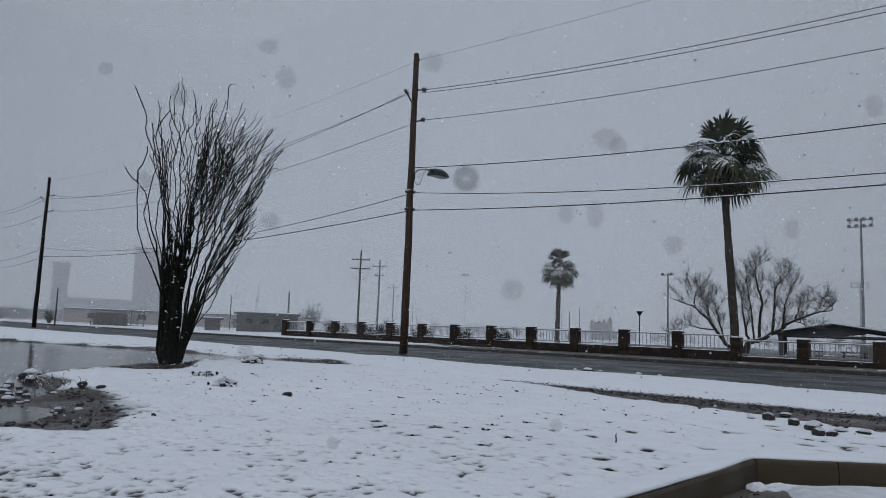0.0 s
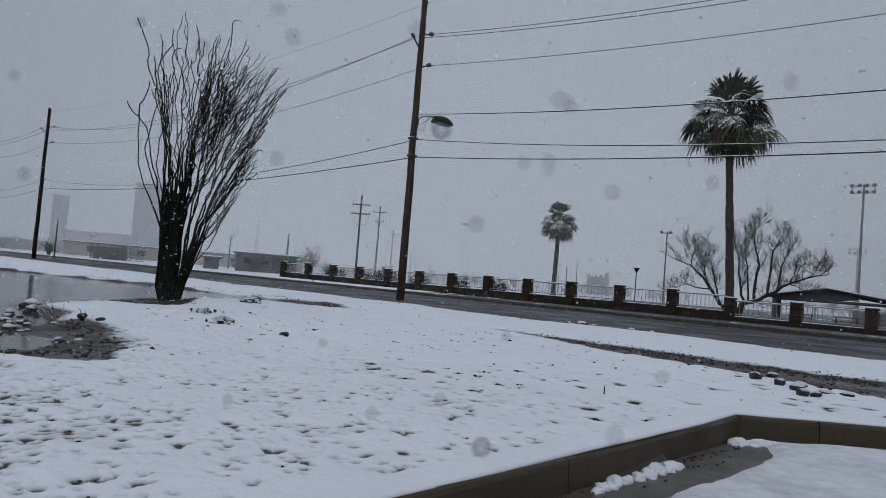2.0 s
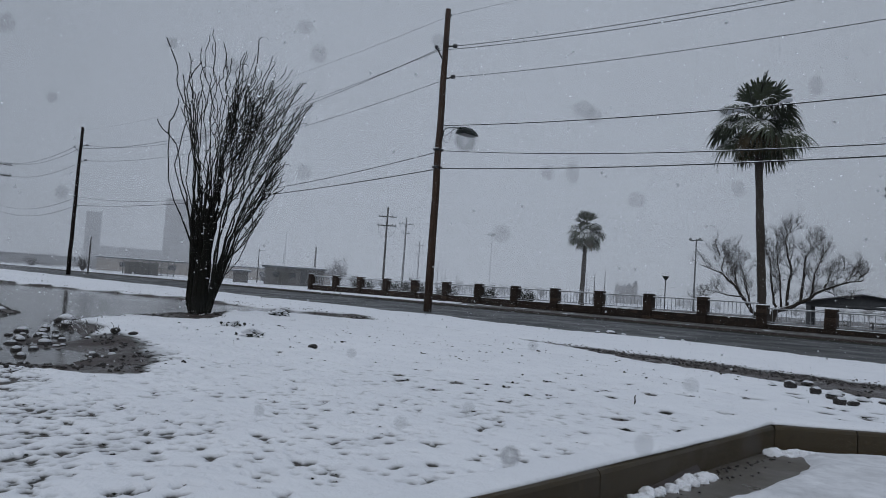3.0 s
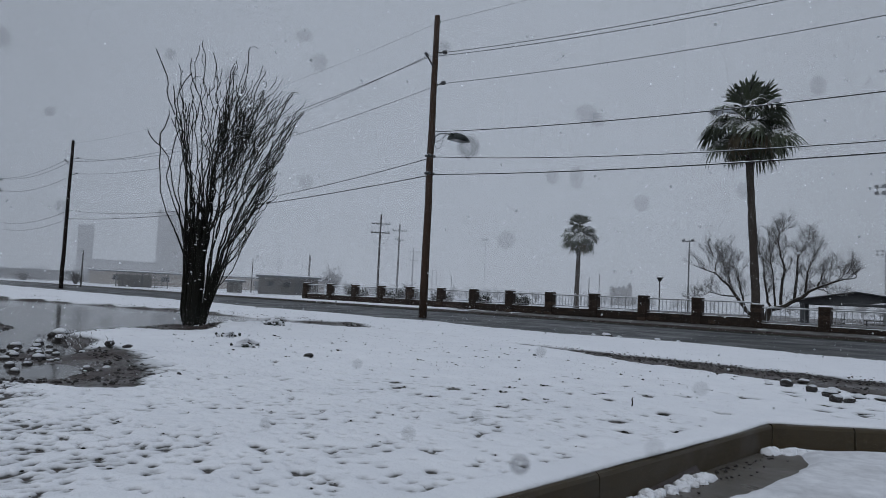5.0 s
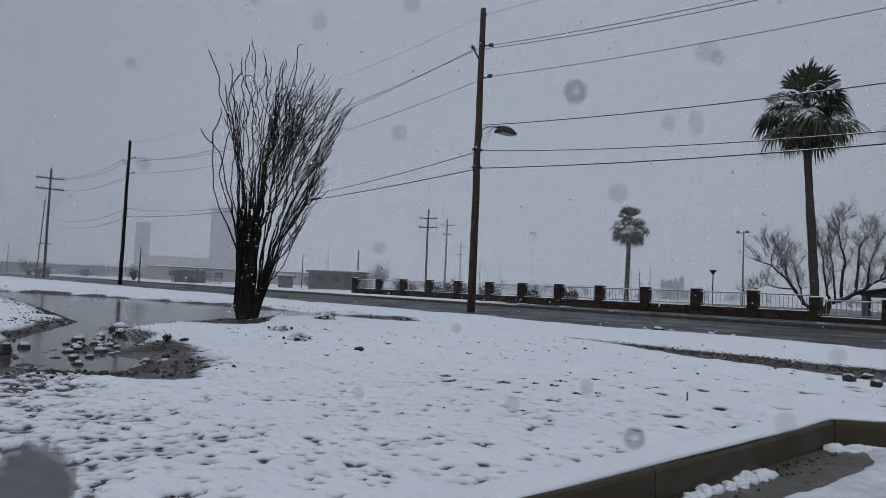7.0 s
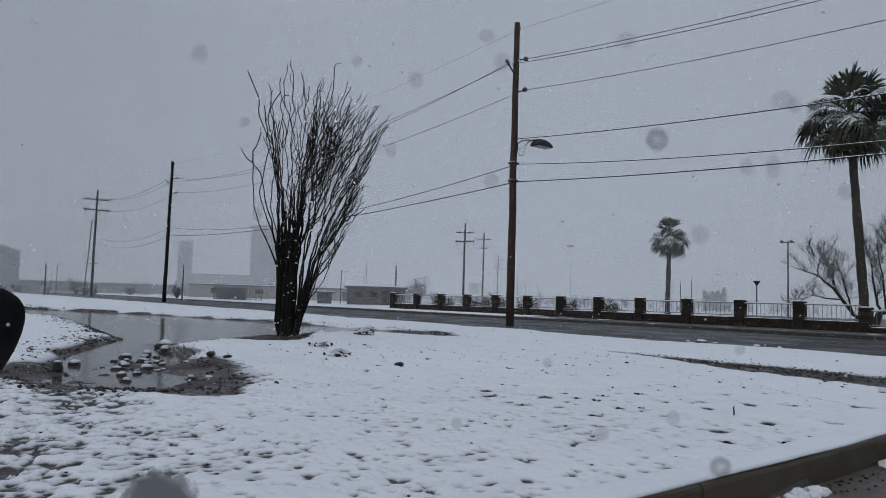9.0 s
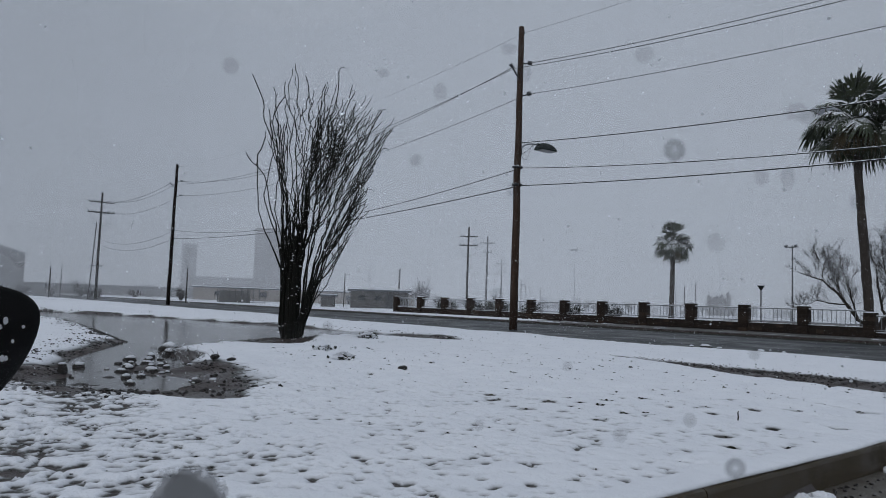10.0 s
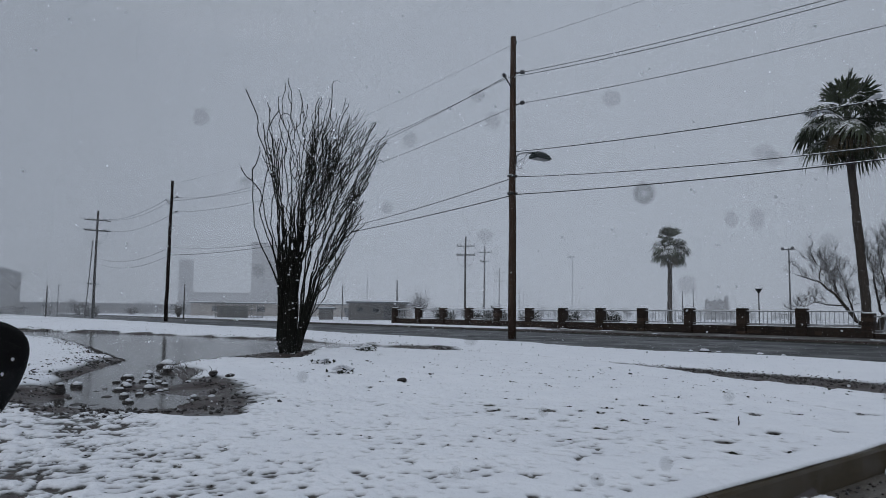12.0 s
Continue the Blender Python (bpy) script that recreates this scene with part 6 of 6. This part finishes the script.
def side_mirror():
    """The dark housing of a car's outside mirror, wet and flecked with snow."""
    m = thing("side_mirror", "black plastic car side mirror flecked with melting snow", "car mirror", Matrix.Translation((-0.865, 0.008, 0.937)) @ pose(0, 0, 0, 90, 0, 84) @ Matrix.Diagonal((0.8, 0.8, 0.8, 1)))
    outline = []
    for k in range(48):
        a = 2 * math.pi * k / 48
        c, s = math.cos(a), math.sin(a)
        q = (abs(c) ** 2.7 + abs(s) ** 2.7) ** (-1 / 2.7)
        outline.append((c * q * 0.113 * (1 - 0.42 * max(0.0, -s) ** 1.5), s * q * (0.052 if s > 0 else 0.122) + 0.030 + 0.006 * c))
    bm = bmesh.new()
    rings = []
    for f, d in ((0.93, 0.03), (1.0, 0.022), (1.0, 0.0), (0.93, -0.04), (0.74, -0.075), (0.4, -0.095), (0.08, -0.10)):
        rings.append([bm.verts.new((u * f, v * f, d)) for u, v in outline])
    for p, q in zip(rings, rings[1:]):
        for k in range(48):
            bm.faces.new((p[k], p[(k + 1) % 48], q[(k + 1) % 48], q[k]))
    bm.faces.new(rings[0][::-1])
    bm.faces.new(rings[-1])
    bmesh.ops.recalc_face_normals(bm, faces=bm.faces)
    house = part("housing", bm, BLACK_PLASTIC, m, smooth=True)
    bm = bmesh.new()
    rings = [[bm.verts.new((u * f - 0.022, v * f * 1.12, d)) for u, v in outline] for f, d in ((0.62, 0.0305), (0.61, 0.034))]
    for k in range(48):
        bm.faces.new((rings[0][k], rings[0][(k + 1) % 48], rings[1][(k + 1) % 48], rings[1][k]))
    bm.faces.new(rings[1])
    bmesh.ops.recalc_face_normals(bm, faces=bm.faces)
    part("mirror_glass", bm, MIRROR, m, "dim wet mirror glass")
    part("arm", tube([(-0.08, -0.04, -0.02), (-0.16, -0.08, 0.0), (-0.26, -0.11, 0.03)], [0.04, 0.035, 0.045], 8), BLACK_PLASTIC, m)
    rng = random.Random(2)
    for k in range(18):
        c = part("snow_fleck", CAPS[k % 4], None, house)
        w = rng.uniform(0.002, 0.006)
        u, v = rng.uniform(0.0, 0.095), rng.uniform(-0.05, 0.07)
        c.matrix_basis = Matrix.Translation((u, v, 0.031))
        c.scale = (w, w * rng.uniform(1.0, 1.8), w * 0.4)


side_mirror()


# ================= car window with melted snow =================
def soft_spot_material(name, color, cover, ring=0.0, ragged=0.0):
    """Spot on the glass, its refraction, blur or backlit shade put into a colour that thins out to its rim; ring: how
    clear its middle is.
    """
    m = bpy.data.materials.new(name)
    m.use_nodes = True
    nt = m.node_tree
    nt.nodes.clear()
    out, mix = nt.nodes.new("ShaderNodeOutputMaterial"), nt.nodes.new("ShaderNodeMixShader")
    air, d = nt.nodes.new("ShaderNodeBsdfTransparent"), nt.nodes.new("ShaderNodeBsdfDiffuse")
    d.inputs["Color"].default_value = (*color, 1)
    tc, ln = nt.nodes.new("ShaderNodeTexCoord"), nt.nodes.new("ShaderNodeVectorMath")
    ln.operation = "LENGTH"
    nt.links.new(tc.outputs["Object"], ln.inputs[0])
    stops = [(0.0, (cover * (1 - ring),) * 3), (0.35, (cover * (1 - ring * 0.3),) * 3), (0.55, (cover * 0.9,) * 3), (0.98, (0, 0, 0))]
    reach = ln.outputs["Value"]
    if ragged:
        n = noise_node(nt, 2.2, 4, 0.6)
        add = nt.nodes.new("ShaderNodeMath")
        add.operation = "MULTIPLY_ADD"
        add.inputs[1].default_value = ragged
        nt.links.new(n.outputs["Fac"], add.inputs[0])
        nt.links.new(reach, add.inputs[2])
        reach = add.outputs[0]
        stops = [(0.0, (cover,) * 3), (0.78, (cover,) * 3), (0.86, (cover * 0.8,) * 3), (0.99, (0, 0, 0))]
    r = ramp_node(nt, reach, stops)
    r.color_ramp.interpolation = "EASE"
    nt.links.new(r.outputs[0], mix.inputs[0])
    nt.links.new(air.outputs[0], mix.inputs[1])
    nt.links.new(d.outputs[0], mix.inputs[2])
    nt.links.new(mix.outputs[0], out.inputs[0])
    return m


def drop_mesh(name, mat):
    """A flat round drop, slightly domed, one unit in radius."""
    bm = bmesh.new()
    n = 20
    rings = [[bm.verts.new((f * math.cos(6.2832 * k / n), f * math.sin(6.2832 * k / n), 0.12 * (1 - f * f))) for k in range(n)] for f in (0.3, 0.7, 1.0)]
    mid = bm.verts.new((0, 0, 0.12))
    for k in range(n):
        bm.faces.new((mid, rings[0][k], rings[0][(k + 1) % n]))
        for p, q in zip(rings, rings[1:]):
            bm.faces.new((p[k], q[k], q[(k + 1) % n], p[(k + 1) % n]))
    return finish(name, bm, mat, True)


def car_window():
    """A side window of the parked car, with drops at their places on the glass: across, up, width, height in metres."""
    window = thing("car_window", "clear car side window spotted with melting snow", "car window", Matrix.Translation((0, 0, 1.0)) @ pose(0, 0, 0, 94.028, -2.917, 46.275) @ Matrix.Translation((0, 0, -0.2205)))
    glass = bpy.data.materials.new("clear_glass")
    glass.use_nodes = True
    nt = glass.node_tree
    nt.nodes.clear()
    out, mix = nt.nodes.new("ShaderNodeOutputMaterial"), nt.nodes.new("ShaderNodeMixShader")
    air, gl = nt.nodes.new("ShaderNodeBsdfTransparent"), nt.nodes.new("ShaderNodeBsdfGlossy")
    air.inputs["Color"].default_value = (0.995, 0.997, 0.996, 1)
    gl.inputs["Roughness"].default_value = 0.02
    mix.inputs[0].default_value = 0.008
    nt.links.new(air.outputs[0], mix.inputs[1])
    nt.links.new(gl.outputs[0], mix.inputs[2])
    nt.links.new(mix.outputs[0], out.inputs[0])
    pane = part("pane", box((-0.42, -0.30, -0.005), (0.42, 0.30, -0.001), 0.001), glass, window)
    pane.visible_shadow = False
    # Dark see-through colour stands in for what blurred drops refract.
    grey = drop_mesh("water_drop", soft_spot_material("dark_drop_blur", (0.03, 0.032, 0.035), 0.17))
    ringed = drop_mesh("water_drop", soft_spot_material("dark_drop_ring", (0.02, 0.022, 0.025), 0.46, 0.75))
    # White snow against the light: its shade is put into the grey.
    slush = drop_mesh("snow_lump", soft_spot_material("backlit_snow_grey", (0.17, 0.175, 0.18), 0.97, 0.0, 0.5))
    unit = 0.22 / 1280.3
    for u, v, w, h, kind in ((201, 389, 24, 24, 1), (106, -201, 25, 26, 1), (261, -145, 16, 19, 0), (307, -144, 17, 28, 0), (-169, -356, 20, 22, 0), (-745, -400, 22, 24, 0), (-196, -405, 20, 16, 0), (56, -383, 22, 20, 0),
                             (326, -263, 28, 22, 0), (345, -252, 18, 18, 0), (761, -316, 20, 24, 0), (429, -96, 20, 20, 0), (176, -28, 22, 22, 0), (-194, -136, 18, 18, 0), (121, 301, 16, 18, 0), (-6, 329, 17, 17, 0),
                             (453, 364, 24, 26, 0), (-440, -370, 14, 14, 0), (-660, -265, 14, 14, 0), (-270, 310, 13, 15, 0), (-230, 60, 16, 14, 0), (-380, -200, 15, 17, 0), (540, 250, 20, 18, 0), (620, -120, 17, 20, 0), (-560, 120, 14, 14, 0),
                             (-640, -90, 16, 18, 0), (-330, -330, 18, 22, 0), (240, 180, 13, 13, 0), (690, 330, 18, 18, 0), (-100, 200, 12, 12, 0)):
        d = part("water_drop", ringed if kind else grey, None, window, "round wet spot")
        d.matrix_basis = Matrix.Translation((u * unit, -v * unit, 0.0)) @ Matrix.Diagonal((w * unit, h * unit, 0.0006, 1))
        d.visible_shadow = False
    d = part("snow_lump", slush, None, window, "lump of melting snow on the glass, its backlit shade painted grey")
    d.matrix_basis = Matrix.Translation((-846 * unit, -480 * unit, 0.0003)) @ Matrix.Diagonal((122 * unit, 130 * unit, 0.004, 1))
    d.visible_shadow = False


car_window()


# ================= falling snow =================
def flake_haze_material(name, cover):
    """White flakes that pass half of the light; cover: 1 for flakes, less for a see-through haze sheet."""
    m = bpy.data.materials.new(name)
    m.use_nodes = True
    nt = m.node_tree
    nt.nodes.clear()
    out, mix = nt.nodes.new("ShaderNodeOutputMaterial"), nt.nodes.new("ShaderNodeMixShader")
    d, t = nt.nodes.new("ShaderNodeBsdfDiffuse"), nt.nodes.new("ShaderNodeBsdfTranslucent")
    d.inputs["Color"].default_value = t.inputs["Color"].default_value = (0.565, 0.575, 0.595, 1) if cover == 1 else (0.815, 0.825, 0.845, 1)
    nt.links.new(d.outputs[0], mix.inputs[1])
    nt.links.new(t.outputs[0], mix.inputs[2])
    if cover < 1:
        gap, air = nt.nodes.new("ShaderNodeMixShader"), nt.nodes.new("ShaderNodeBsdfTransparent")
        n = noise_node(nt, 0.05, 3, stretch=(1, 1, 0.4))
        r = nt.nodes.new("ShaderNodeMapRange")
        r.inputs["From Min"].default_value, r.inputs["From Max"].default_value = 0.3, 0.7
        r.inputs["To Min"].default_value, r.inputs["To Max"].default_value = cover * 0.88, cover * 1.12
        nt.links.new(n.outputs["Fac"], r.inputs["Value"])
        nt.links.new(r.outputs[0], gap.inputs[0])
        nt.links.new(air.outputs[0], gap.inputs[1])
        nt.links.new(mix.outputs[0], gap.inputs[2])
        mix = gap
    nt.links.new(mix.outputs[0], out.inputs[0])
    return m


def haze_sheets():
    """Haze of the dense snowfall farther off, put into added see-through sheets, one behind the other."""
    # Each sheet pales what lies beyond it; cover sets how much haze.
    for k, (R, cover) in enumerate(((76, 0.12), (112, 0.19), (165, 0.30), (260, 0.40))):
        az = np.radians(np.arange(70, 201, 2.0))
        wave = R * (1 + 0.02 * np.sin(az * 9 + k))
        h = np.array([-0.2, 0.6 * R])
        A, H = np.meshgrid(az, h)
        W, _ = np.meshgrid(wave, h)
        me = sheet("haze_sheet", W * np.cos(A), W * np.sin(A), H, np.ones((1, len(az) - 1), bool), flake_haze_material("snowfall_haze", cover))
        tagged(new("haze_sheet", me), "see-through sheet standing in for the haze of distant falling snow", "snowfall", kind="structure")


def falling_snow():
    """Flakes in the air near by."""
    rng = np.random.RandomState(17)
    m = 15000
    d = 2.0 + 40 * rng.rand(m) ** 0.95
    b = rng.uniform(radians(90), radians(184), m)
    h = rng.uniform(-0.12, 0.42, m)
    c = np.stack([d * np.cos(b), d * np.sin(b), np.maximum(0.1, 1.0 + d * np.tan(h))], 1)
    s = rng.uniform(0.005, 0.014, m) * (0.55 + d * 0.05)
    yaw, tilt = rng.uniform(0, math.pi, m), rng.uniform(-0.5, 0.5, m)
    u = np.stack([np.cos(yaw), np.sin(yaw), 0 * yaw], 1) * s[:, None] / 2
    v = np.stack([-np.sin(yaw) * np.sin(tilt), np.cos(yaw) * np.sin(tilt), np.cos(tilt)], 1) * s[:, None] / 2
    co = np.stack([c - u - v * 0.5, c - v, c + u - v * 0.5, c + u + v * 0.5, c + v, c - u + v * 0.5], 1).reshape(-1, 3)
    me = bpy.data.meshes.new("falling_snow")
    me.from_pydata(co.tolist(), [], np.arange(len(co)).reshape(-1, 6).tolist())
    me.materials.append(flake_haze_material("snowflake", 1.0))
    tagged(new("falling_snow", me), "falling snowflakes drifting in grey air", "snowfall", kind="stuff")


haze_sheets()
falling_snow()
